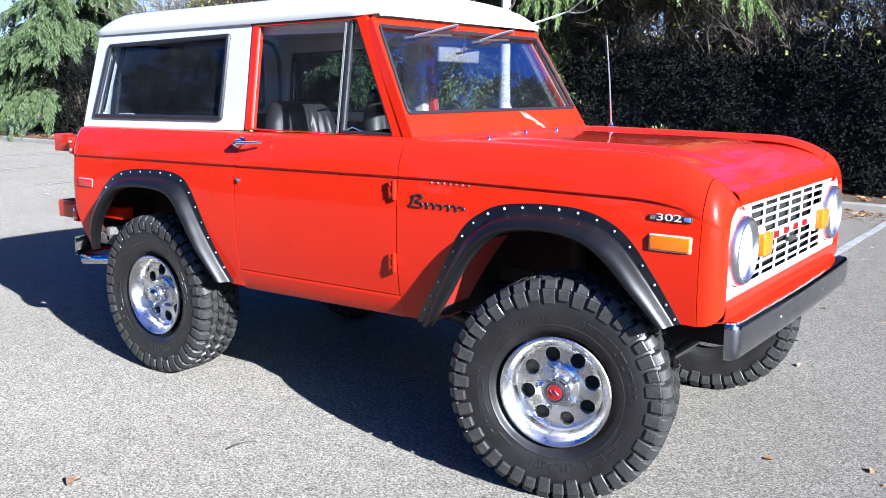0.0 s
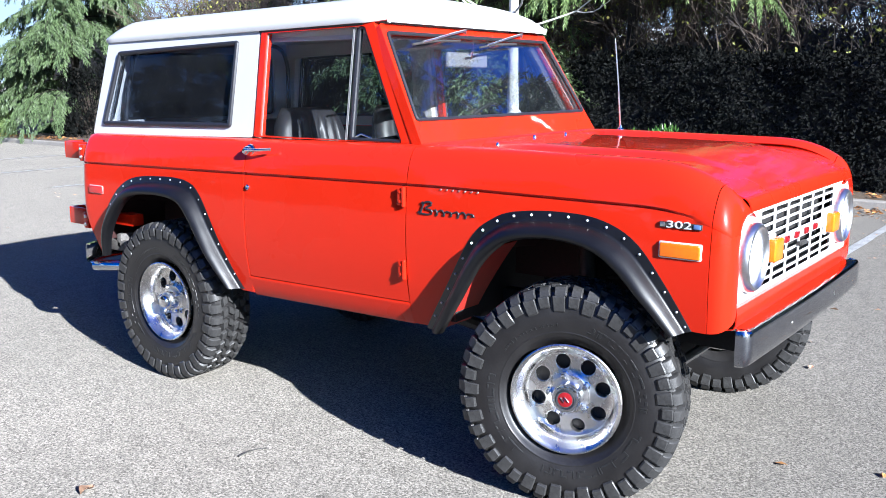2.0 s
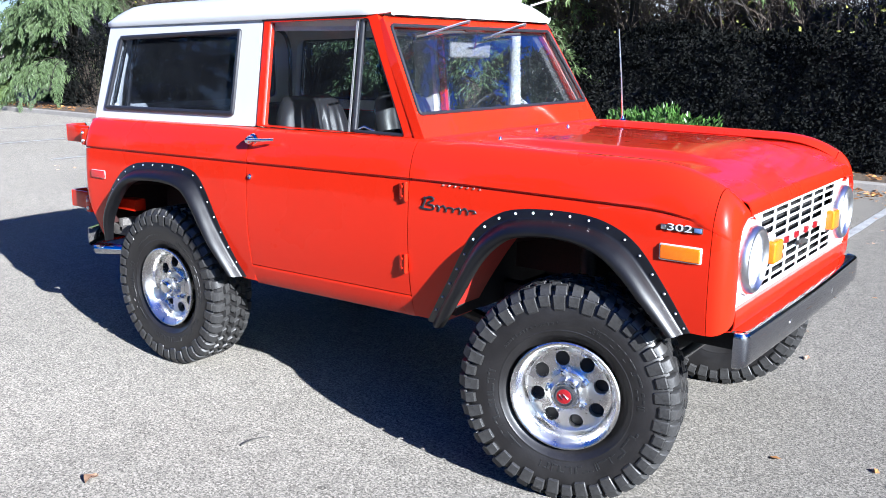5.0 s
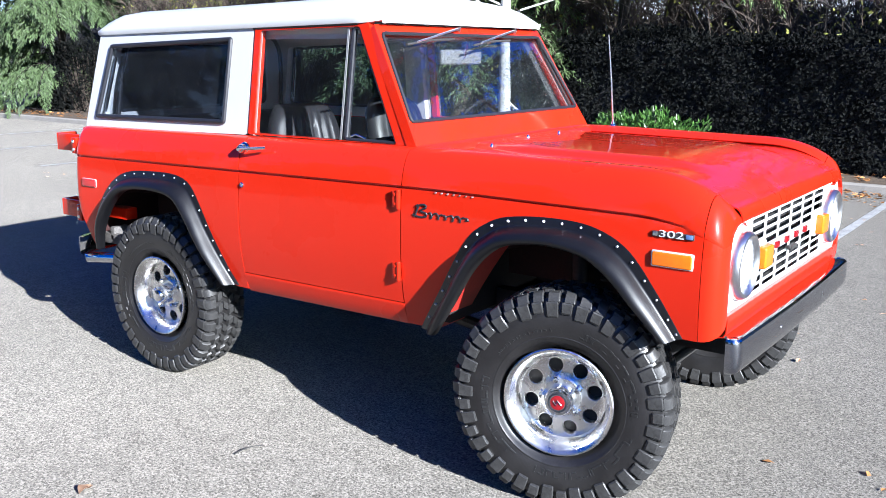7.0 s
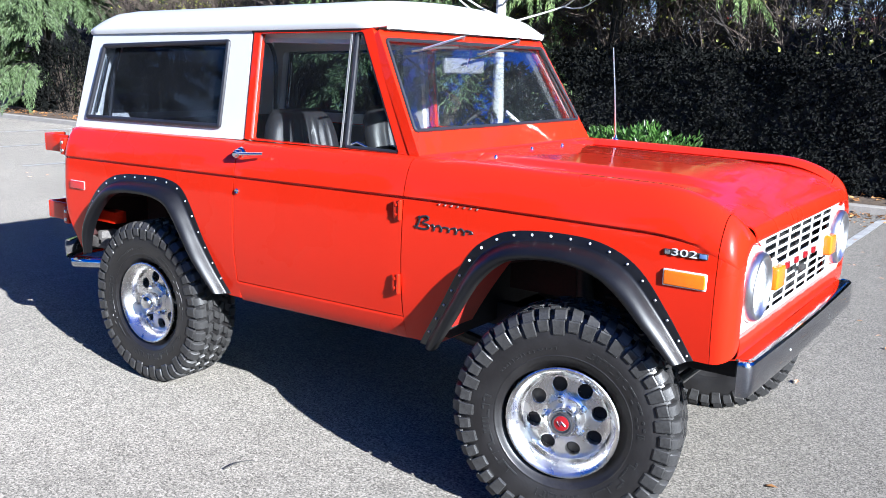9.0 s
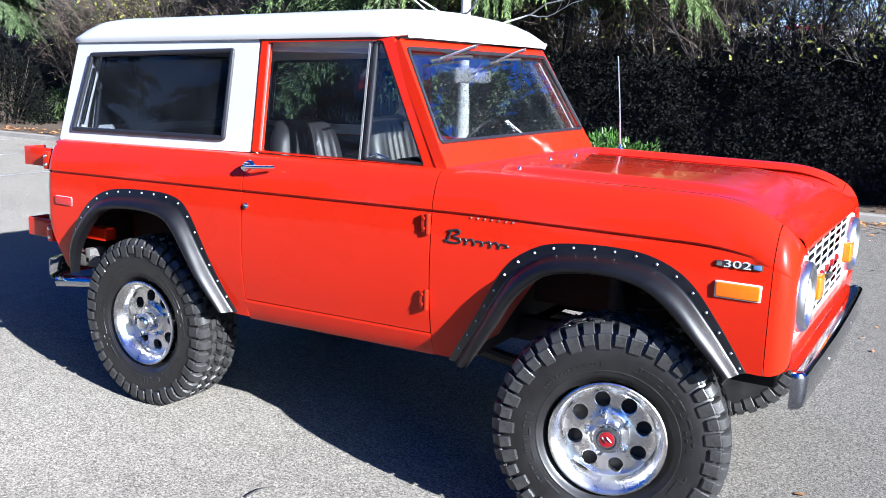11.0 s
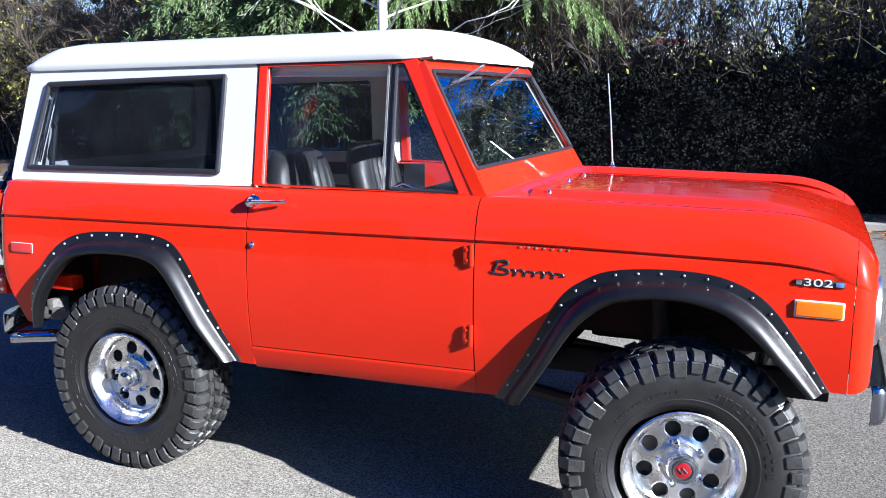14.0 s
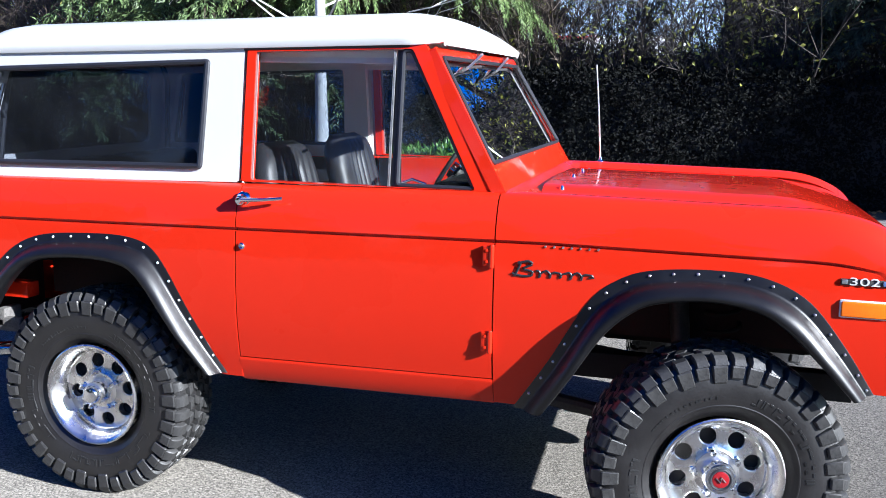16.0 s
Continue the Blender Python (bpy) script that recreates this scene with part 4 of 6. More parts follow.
# rear fittings
for z, y in ((1.13, -0.80), (0.76, -0.80)):
    bm = bm_new()
    box(bm, -1.89, -1.845, -0.845, -0.775, z - 0.045, z + 0.045, 0.008)
    box(bm, -2.09, -1.88, -0.80, -0.785, z - 0.040, z + 0.055, 0.006)
    box(bm, -2.10, -2.085, -0.80, -0.68, z - 0.040, z + 0.055, 0.006)
    tube(bm, [(-1.98, -0.78, z + 0.03), (-1.86, -0.78, z + 0.022)], 0.02)
    br = part("carrier_bracket", bm, RED, car, "red bracket of the spare wheel carrier", body=True)
    for dz in (-0.022, 0.022):
        bm = bm_new()
        revolve(bm, [(0.0, 0.008), (0.008, 0.006), (0.010, 0.0)], (-1.868, -0.845, z + dz), sign=-1, seg=10)
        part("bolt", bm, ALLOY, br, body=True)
bm = bm_new()
rows = []
for y in steps(-0.86, 0.86, 24):
    bx = -1.92 + 0.06 * max(0, (abs(y) - 0.68) / 0.18) ** 2
    rows.append([(bx + 0.04, y, 0.632), (bx + 0.005, y, 0.63), (bx, y, 0.615), (bx, y, 0.55), (bx + 0.005, y, 0.535), (bx + 0.04, y, 0.53)])
sheet(bm, rows)
part("rear_bumper", bm, CHROME, car, thick=0.005, body=True)
bm = bm_new()
tube(bm, [(-1.3, -0.60, 0.53), (-1.65, -0.70, 0.505), (-1.88, -0.80, 0.500)], 0.029, 16, caps=False)
part("tailpipe", bm, CHROME, car, thick=0.003, body=True)
# red inner bracket of the rear well
bm = bm_new()
box(bm, -1.68, -1.50, -0.80, -0.73, 0.752, 0.815, 0.008)
part("rear_brace", bm, RED, car, body=True)
bm = bm_new()
box(bm, -1.755, -1.735, -0.835, -0.42, 0.63, 0.97, 0.004)
part("well_end", bm, WELL, car, "dark maroon end wall of the rear wheel arch", body=True)
bm = bm_new()
box(bm, -1.73, -1.55, -0.80, -0.765, 0.605, 0.665, 0.012)
box(bm, -1.66, -1.62, -0.80, -0.70, 0.62, 0.70, 0.01)
part("dusty_bracket", bm, KERB_DUST, car, "dusty pale bracket under the rear quarter", body=True)

# underbody
bm = bm_new()
box(bm, 0.72, 1.50, -0.30, 0.30, 0.66, 1.02, 0.03)
part("engine_block", bm, UNDER, car, body=True)
bm = bm_new()
box(bm, -1.80, 0.60, -0.42, 0.42, 0.57, 0.61)
box(bm, -0.60, 0.54, -0.80, 0.80, 0.565, 0.60)
box(bm, 0.54, 0.60, -0.78, 0.78, 0.565, 1.2)
part("floor_pan", bm, UNDER, car, smooth=False, body=True)
for s in (-1, 1):
    bm = bm_new()
    box(bm, -1.80, 1.62, min(s * 0.36, s * 0.43), max(s * 0.36, s * 0.43), 0.54, 0.64, 0.008)
    part("frame_rail", bm, UNDER, car, body=True)
    for ax in (1.168, -1.168):
        bm = bm_new()
        tube(bm, [(ax - 0.1, s * 0.50, 0.40), (ax - 0.16, s * 0.46, 0.92)], 0.026, 12)
        tube(bm, [(ax - 0.13, s * 0.48, 0.62), (ax - 0.16, s * 0.46, 0.92)], 0.034, 12)
        part("shock_absorber", bm, STEEL, car, body=True)
    bm = bm_new()
    hel = [(1.168 + 0.06 * math.cos(t), s * 0.44 + 0.06 * math.sin(t), 0.46 + 0.4 * t / (2 * math.pi * 6)) for t in steps(0, 2 * math.pi * 6, 90)]
    tube(bm, hel, 0.009, 6)
    part("coil_spring", bm, UNDER, car, body=True)
    bm = bm_new()
    tube(bm, [(1.168, s * 0.46, 0.36), (0.30, s * 0.40, 0.47)], 0.03, 10)
    part("radius_arm", bm, STEEL, car, body=True)
    bm = bm_new()
    tube(bm, curve_pts([(-0.60, s * 0.50, 0.50), (-1.168, s * 0.50, 0.46), (-1.72, s * 0.50, 0.55)], 14), 0.03, 6)
    part("leaf_spring", bm, STEEL, car, body=True)
for ax in (1.168, -1.168):
    bm = bm_new()
    tube(bm, [(ax, -0.66, 0.405), (ax, 0.66, 0.405)], 0.042, 14)
    revolve(bm, [(0.0, -0.13), (0.08, -0.11), (0.13, -0.04), (0.13, 0.04), (0.08, 0.11), (0.0, 0.13)], (ax, 0.16, 0.405), axis="x", seg=18)
    part("axle", bm, UNDER, car, body=True)
bm = bm_new()
tube(bm, [(1.36, -0.60, 0.42), (1.36, 0.60, 0.44)], 0.02, 10)
part("steering_link", bm, STEEL, car, body=True)
bm = bm_new()
box(bm, -0.35, 0.35, -0.2, 0.2, 0.42, 0.57, 0.03)
part("transfer_case", bm, UNDER, car, body=True)


# ---- wheels ----
R, RIM, W = 0.409, 0.205, 0.152
prof = [(0.194, 0.082), (0.200, 0.094), (0.206, 0.1055), (0.212, 0.1155), (0.2185, 0.1245), (0.2255, 0.1320), (0.2335, 0.1385), (0.242, 0.1434), (0.2435, 0.1452), (0.247, 0.1464), (0.249, 0.1456), (0.258, 0.1488), (0.27, 0.1522), (0.285, 0.1548), (0.30, 0.1558), (0.315, 0.1552), (0.332, 0.1525), (0.35, 0.1475), (0.37, 0.1385), (0.386, 0.122), (0.392, 0.08), (0.394, 0.0)]
prof = prof + [(r, -a) for r, a in prof[-2::-1]]
bm = bm_new()
revolve(bm, prof, (0, 0, 0), seg=72)


def lug(bm, t, poly, half, skew=0.0, taper=0.9):
    """A tread block: a profile in (radius, across) swept over an angle, with worn edges."""
    mr = sum(p[0] for p in poly) / len(poly)
    ma = sum(p[1] for p in poly) / len(poly)
    rows = []
    for q, inset in ((-1, 0.0035), (-0.86, 0.0), (0.86, 0.0), (1, 0.0035)):
        row = []
        for r, a in poly:
            k = half * q * (1.0 if r < 0.392 else taper)
            r2 = r - inset * (1 if r > mr else -1)
            a2 = a - inset * 0.8 * (1 if a > ma else -1)
            th = t + k + skew * a
            row.append((r2 * math.cos(th), a2, r2 * math.sin(th)))
        rows.append(row)
    vs = [[bm.verts.new(p) for p in row] for row in rows]
    n = len(poly)
    for u, w in zip(vs, vs[1:]):
        for i in range(n):
            j = (i + 1) % n
            bm.faces.new((u[i], u[j], w[j], w[i]))
    bm.faces.new(vs[0])
    bm.faces.new(vs[-1])


tyre_me = bpy.data.meshes.new("tyre")
bmesh.ops.recalc_face_normals(bm, faces=bm.faces)
bm.to_mesh(tyre_me)
bm.free()
tyre_me.materials.append(SIDEWALL)
tyre_me.shade_smooth()
tyre_me.set_sharp_from_angle(angle=radians(30))


def piece(name, bm, material, deg=30):
    me = bpy.data.meshes.new(name)
    bmesh.ops.recalc_face_normals(bm, faces=bm.faces)
    bm.to_mesh(me)
    bm.free()
    me.materials.append(material)
    me.shade_smooth()
    me.set_sharp_from_angle(angle=radians(deg))
    return me


NB = 42
BLOCKS = []
for s in (-1, 1):
    for odd in (0, 1):
        lo = 0.321 if odd else 0.336
        out = 0.1625 if odd else 0.1645
        # the raised plate on the shoulder, then the block of the tread above it
        bm = bm_new()
        lug(bm, 0, [(0.376, s * 0.140), (0.3785, s * (out - 0.004)), (0.374, s * out), (lo + 0.006, s * out), (lo, s * (out - 0.005)), (lo, s * 0.148)], 0.062 if odd else 0.054, 0.1 * s)
        BLOCKS.append((s, odd, piece("shoulder_lug", bm, RUBBER)))
        bm = bm_new()
        lug(bm, 0, [(0.383, s * (0.096 if odd else 0.088)), (R, s * (0.100 if odd else 0.090)), (R - 0.003, s * (0.132 if odd else 0.127)), (R - 0.016, s * 0.148), (0.379, s * 0.156), (0.372, s * 0.146)], 0.060 if odd else 0.053, 0.2 * s)
        BLOCKS.append((s, odd, piece("tread_block", bm, RUBBER)))
    bm = bm_new()
    lug(bm, 0.035, [(0.385, s * 0.046), (R, s * 0.048), (R, s * 0.080), (0.385, s * 0.083)], 0.052, 0.9 * s)
    BLOCKS.append((s, 2, piece("tread_block", bm, RUBBER)))
    bm = bm_new()
    lug(bm, 0.10, [(0.385, s * 0.004), (R, s * 0.006), (R, s * 0.038), (0.385, s * 0.041)], 0.050, -1.1 * s)
    BLOCKS.append((s, 2, piece("tread_block", bm, RUBBER)))


# raised marks on the outer wall of the tyre, as plain bars
WALL_R, WALL_A = [p[0] for p in prof[:21]], [p[1] for p in prof[:21]]


def wall(r):
    return float(np.interp(r, WALL_R, WALL_A))


def bar(half, r0, r1):
    bm = bm_new()
    rows = [[(r * math.cos(t), y, r * math.sin(t)) for r, y in ((r0, wall(r0) - 0.001), (r0 + 0.001, wall(r0) + 0.0028), (r1 - 0.001, wall(r1) + 0.0028), (r1, wall(r1) - 0.001))] for t in (-half, 0, half)]
    vs = sheet(bm, rows)
    bm.faces.new(vs[0])
    bm.faces.new(vs[-1])
    return piece("sidewall_mark", bm, LETTER)


MARKS = []
BARS = [bar(0.008, 0.262, 0.290), bar(0.026, 0.262, 0.269), bar(0.022, 0.283, 0.291), bar(0.014, 0.264, 0.289)]
SMALL = [bar(0.014, 0.270, 0.278), bar(0.006, 0.268, 0.280)]
mark_rng = random.Random(4)
for t0, t1, kinds in ((122, 196, BARS), (214, 300, BARS), (-40, 30, BARS), (50, 100, SMALL)):
    a = t0
    while a < t1:
        MARKS.append((a, mark_rng.choice(kinds)))
        a += mark_rng.uniform(1.9, 4.2)

# the rim, with eight round holes cut through its disc
bm = bm_new()
revolve(bm, [(0.180, -0.12), (0.198, -0.118), (0.200, -0.09), (0.178, -0.06), (0.172, 0.02), (0.176, 0.075), (0.190, 0.098), (0.203, 0.110), (0.2115, 0.121), (0.2125, 0.128), (0.208, 0.131), (0.199, 0.128), (0.192, 0.117), (0.182, 0.104), (0.172, 0.088), (0.167, 0.064), (0.1645, 0.050)], (0, 0, 0), seg=72)
# disc ring sector by sector with a hole in each
NH, HR, HC = 8, 0.0285, 0.1265


def disc_y(r):
    return float(np.interp(r, (0.055, 0.075, 0.09, 0.15, 0.1645), (0.060, 0.058, 0.048, 0.042, 0.050)))


for k in range(NH):
    c0 = 2 * math.pi * k / NH
    out, inn, deep = [], [], []
    for j in range(32):
        a = 2 * math.pi * j / 32
        u, v = math.cos(a), math.sin(a)
        hx, hy = HC + HR * u, HR * v
        inn.append((hx * math.cos(c0) - hy * math.sin(c0), disc_y(math.hypot(hx, hy)) - 0.001, hx * math.sin(c0) + hy * math.cos(c0)))
        deep.append(((HC + HR * 1.0 * u) * math.cos(c0) - hy * math.sin(c0), 0.012, (HC + HR * u) * math.sin(c0) + hy * math.cos(c0)))
        # outer boundary of the sector in (radius, angle)
        m_ = max(abs(u), abs(v))
        sq_u, sq_v = u / m_, v / m_
        r = HC + sq_u * (0.0385 if u > 0 else 0.052)
        t = sq_v * math.pi / NH
        out.append((r * math.cos(c0 + t), disc_y(r), r * math.sin(c0 + t)))
    midr = []
    for p, q in zip(out, inn):
        mm = (Vector(p) + Vector(q)) / 2
        mm.y = disc_y(math.hypot(mm.x, mm.z))
        midr.append(mm)
    lip = []
    for p, q in zip(midr, inn):
        w = Vector(q) + (Vector(p) - Vector(q)) * 0.25
        w.y = disc_y(math.hypot(w.x, w.z)) + 0.0005
        lip.append(w)
    sheet(bm, [out, midr, lip, inn, deep], True)
revolve(bm, [(0.074, 0.0585), (0.060, 0.060), (0.050, 0.064), (0.047, 0.080), (0.046, 0.10), (0.044, 0.112), (0.040, 0.115)], (0, 0, 0), seg=40, cap1=True)
rim_me = bpy.data.meshes.new("rim")
bmesh.ops.remove_doubles(bm, verts=bm.verts, dist=0.0002)
bmesh.ops.recalc_face_normals(bm, faces=bm.faces)
bm.to_mesh(rim_me)
bm.free()
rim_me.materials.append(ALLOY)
rim_me.shade_smooth()
rim_me.set_sharp_from_angle(angle=radians(40))

bm = bm_new()
revolve(bm, [(0.0, 0.005), (0.15, 0.005), (0.158, -0.01), (0.165, -0.08), (0.05, -0.10), (0.0, -0.10)], (0, 0, 0), seg=40)
drum_me = bpy.data.meshes.new("brake_drum")
bm.to_mesh(drum_me)
bm.free()
drum_me.materials.append(UNDER)
bm = bm_new()
revolve(bm, [(0.0, 0.036), (0.006, 0.035), (0.0105, 0.027), (0.0118, 0.018), (0.0118, 0.0), (0.016, -0.002)], (0, 0, 0), seg=6)
nut_me = bpy.data.meshes.new("lug_nut")
bm.to_mesh(nut_me)
bm.free()
nut_me.materials.append(CHROME)
# front locking hub
bm = bm_new()
revolve(bm, [(0.0525, 0.058), (0.0525, 0.108), (0.051, 0.117), (0.048, 0.121), (0.044, 0.122), (0.042, 0.119), (0.039, 0.119), (0.037, 0.124), (0.0, 0.124)], (0, 0, 0), seg=40)
for k in range(6):
    a = k * math.pi / 3
    revolve(bm, [(0.0, 0.125), (0.0030, 0.125), (0.0030, 0.12)], (0.0465 * math.cos(a), 0, 0.0465 * math.sin(a)), seg=8)
hub_me = bpy.data.meshes.new("locking_hub")
bm.to_mesh(hub_me)
bm.free()
hub_me.materials.append(CHROME)
bm = bm_new()
revolve(bm, [(0.0, 0.1285), (0.021, 0.1285), (0.0265, 0.127), (0.0275, 0.12)], (0, 0, 0), seg=32)
dial_me = bpy.data.meshes.new("hub_dial")
bm.to_mesh(dial_me)
bm.free()
dial_me.materials.append(REDBADGE)
bm = bm_new()
tube(bm, [(-0.013, 0.130, -0.009), (-0.003, 0.131, 0.010), (0.004, 0.131, -0.007), (0.013, 0.130, 0.011)], 0.0026, 6)
ptr_me = bpy.data.meshes.new("hub_pointer")
bm.to_mesh(ptr_me)
bm.free()
ptr_me.materials.append(CHROME)
bm = bm_new()
bead(bm, [(0.0330 * math.cos(t), 0.1235, 0.0330 * math.sin(t)) for t in steps(0, 2 * math.pi, 40)[:-1]], 0.0042)
ring_me = bpy.data.meshes.new("hub_ring")
bm.to_mesh(ring_me)
bm.free()
ring_me.materials.append(GASKET)
# rear cap
bm = bm_new()
revolve(bm, [(0.046, 0.058), (0.045, 0.095), (0.041, 0.105), (0.036, 0.108), (0.034, 0.126), (0.028, 0.134), (0.014, 0.138), (0.0, 0.139)], (0, 0, 0), seg=40)
cap_me = bpy.data.meshes.new("hub_cap")
bm.to_mesh(cap_me)
bm.free()
cap_me.materials.append(CHROME)
for me in (drum_me, nut_me, hub_me, dial_me, ptr_me, cap_me, ring_me):
    if me is not nut_me:
        me.shade_smooth()
        me.set_sharp_from_angle(angle=radians(35))


def sub(name, me, parent, m=None):
    o = new(name, me)
    o.parent = parent
    if m is not None:
        o.matrix_local = m
    return o


def wheel(x, s, front, turn, steer=0, place=None, word="wheel"):
    w = new(word, drum_me)
    w.parent = car
    w["label"] = "mud tyre on a polished eight-hole alloy rim"
    w.matrix_local = Matrix.Translation((x, s * (0.814 if front else 0.759) - s * TUCK, 0.4075)) @ Matrix.Rotation(radians(steer), 4, "Z") @ Matrix.Rotation(radians(180 if s < 0 else 0), 4, "Z") @ Matrix.Rotation(radians(turn), 4, "Y")
    if place is not None:
        w.matrix_local = place
    slim = Matrix.Diagonal((1, 0.785, 1, 1))
    sub("tyre", tyre_me, w, slim)
    for s_, kind, me in BLOCKS:
        for k in range(NB):
            if kind == 2 or k % 2 == kind:
                sub(me.name.split(".")[0], me, w, slim @ Matrix.Rotation(-(2 * math.pi * k / NB + (math.pi / NB if s_ > 0 else 0)), 4, "Y"))
    for a, me in MARKS:
        sub("sidewall_mark", me, w, slim @ Matrix.Rotation(-radians(a), 4, "Y"))
    sub("rim", rim_me, w, Matrix.Diagonal((0.955, 0.875, 0.955, 1)))
    for k in range(5):
        a = 2 * math.pi * k / 5 + 0.3
        sub("lug_nut", nut_me, w, Matrix.Translation((0.072 * math.cos(a), 0.050, 0.072 * math.sin(a))))
    if front:
        inward = Matrix.Translation((0, -0.012, 0))
        for name, me in (("locking_hub", hub_me), ("hub_dial", dial_me), ("hub_ring", ring_me), ("hub_pointer", ptr_me)):
            sub(name, me, w, inward)
    else:
        sub("hub_cap", cap_me, w, Matrix.Translation((0, -0.012, 0)))


wheel(1.154, -1, True, 14, 14)
wheel(-1.172, -1, False, 8)
wheel(1.168, 1, True, 40, 13)
wheel(-1.168, 1, False, 25)
# the spare on its swing-out carrier behind the tailgate
wheel(0, 1, False, 0, place=Matrix.Translation((-2.02, -0.235 + TUCK, 0.985)) @ Matrix.Rotation(radians(90), 4, "Z"), word="spare_wheel")
for z in (1.13, 0.76):
    bm = bm_new()
    tube(bm, [(-2.085, -0.72, z), (-2.10, -0.68, z), (-2.16, -0.60, z), (-2.17, 0.10, z)], 0.02, 10)
    part("carrier_bar", bm, RED, car, body=True)


# ---- cabin ----
def seat(x, y, w, name="front_seat"):
    """A vinyl bucket seat: cushion and a backrest with upright pleats."""
    lean = Matrix.Translation((x, y, 0.90)) @ Matrix.Rotation(radians(-14), 4, "Y")
    bm = bm_new()
    rows = []
    hw = w / 2
    for v in steps(0, 1, 14):
        z = 0.50 * v
        wid = hw * (1.0 if v < 0.6 else 1 - 0.32 * ((v - 0.6) / 0.4) ** 2.4)
        front = []
        for u in steps(-1, 1, 44):
            yy = u * wid
            inside = max(0.0, min(1.0, (0.66 - abs(u)) / 0.06)) * max(0.0, min(1.0, (0.86 - v) / 0.06))
            pleat = 0.018 * abs(math.sin(u * 13.0)) * inside - 0.012 * inside
            xx = 0.075 * math.sqrt(max(0.0, 1 - abs(u) ** 5)) * (1.0 if v < 0.85 else math.sqrt(max(0.02, 1 - ((v - 0.85) / 0.15) ** 2))) + pleat
            front.append((xx, yy, z))
        backs = [(-0.055 * math.sqrt(max(0.0, 1 - abs(u) ** 4)) * (1.0 if v < 0.85 else math.sqrt(max(0.02, 1 - ((v - 0.85) / 0.15) ** 2))), u * wid, z) for u in steps(1, -1, 16)]
        rows.append([lean @ Vector(p) for p in front + backs[1:-1]])
    vs = sheet(bm, rows, True)
    bm.faces.new(vs[-1])
    bm.faces.new(vs[0])
    back = part("backrest", bm, VINYL, car, "black vinyl seat back with upright pleats", angle=60, body=True)
    bm = bm_new()
    box(bm, x - 0.02, x + 0.50, y - hw, y + hw, 0.80, 0.94, 0.05, seg=4)
    part("seat_cushion", bm, VINYL, back, body=True)
    bm = bm_new()
    box(bm, x, x + 0.44, y - hw + 0.05, y + hw - 0.05, 0.60, 0.80, 0.01)
    part("seat_base", bm, STEEL, back, body=True)


seat(-0.47, -0.40, 0.50)
seat(-0.47, 0.38, 0.50)
bm = bm_new()
box(bm, -1.55, -1.42, -0.5, 0.5, 0.92, 1.29, 0.05, seg=4)
box(bm, -1.45, -1.0, -0.5, 0.5, 0.80, 0.93, 0.05, seg=4)
part("rear_bench", bm, VINYL, car, "black vinyl rear bench seat", body=True)
bm = bm_new()
rows = []
for y in steps(-0.72, 0.72, 10):
    rows.append([(0.33, y, 1.285), (0.24, y, 1.29), (0.17, y, 1.278), (0.15, y, 1.25), (0.16, y, 1.10), (0.20, y, 1.02), (0.33, y, 1.0)])
sheet(bm, rows)
part("dashboard", bm, VINYL, car, thick=0.006, body=True)
bm = bm_new()
cen, ax = Vector((-0.04, 0.38, 1.235)), Matrix.Rotation(radians(-58), 3, "Y")
bead(bm, [cen + ax @ Vector((0.19 * math.cos(t), 0.19 * math.sin(t), 0)) for t in steps(0, 2 * math.pi, 40)[:-1]], 0.011)
sw = part("steering_wheel", bm, VINYL, car, "black steering wheel with bright spokes", body=True)
bm = bm_new()
for t in (0.0, 2.1, 4.2):
    tube(bm, [cen + ax @ Vector((0.03 * math.cos(t), 0.03 * math.sin(t), -0.02)), cen + ax @ Vector((0.185 * math.cos(t), 0.185 * math.sin(t), 0))], 0.007, 8)
tube(bm, [cen + ax @ Vector((0, 0, 0.01)), cen + ax @ Vector((0, 0, -0.03))], 0.04, 16)
part("spokes", bm, CHROME, sw, body=True)
bm = bm_new()
tube(bm, [cen + ax @ Vector((0, 0, -0.03)), (0.30, 0.38, 1.05)], 0.022, 12)
part("steering_column", bm, STEEL, sw, body=True)
bm = bm_new()
box(bm, 0.085, 0.107, -0.125, 0.25, 1.578, 1.648, 0.012, seg=3)
mir = part("rear_view_mirror", bm, MIRROR_BACK, car, body=True)
bm = bm_new()
tube(bm, [(0.107, 0.07, 1.61), (0.125, 0.07, 1.66), (0.135, 0.07, 1.735)], 0.008, 8)
part("mirror_stalk", bm, CHROME, mir, body=True)
for s in (-1, 1):
    bm = bm_new()
    box(bm, 0.105, 0.130, min(s * 0.12, s * 0.56), max(s * 0.12, s * 0.56), 1.685, 1.745, 0.008)
    part("sun_visor", bm, VISOR, car, body=True)
bm = bm_new()
box(bm, -1.80, -0.58, -0.50, 0.50, 0.605, 0.625)
box(bm, -0.58, 0.50, -0.72, 0.72, 0.605, 0.625)
part("cabin_floor", bm, VINYL, car, smooth=False, body=True)
for s in (-1, 1):
    bm = bm_new()
    box(bm, -1.79, -0.55, min(s * 0.56, s * 0.77), max(s * 0.56, s * 0.77), 1.03, 1.12, 0.02)
    part("inner_wheel_house", bm, VINYL, car, body=True)
    bm = bm_new()
    sheet(bm, [[(x, s * 0.765, z) for z in (1.1, 1.255)] for x in (-1.80, -0.55)])
    part("inner_quarter", bm, VINYL, car, thick=0.004, body=True)


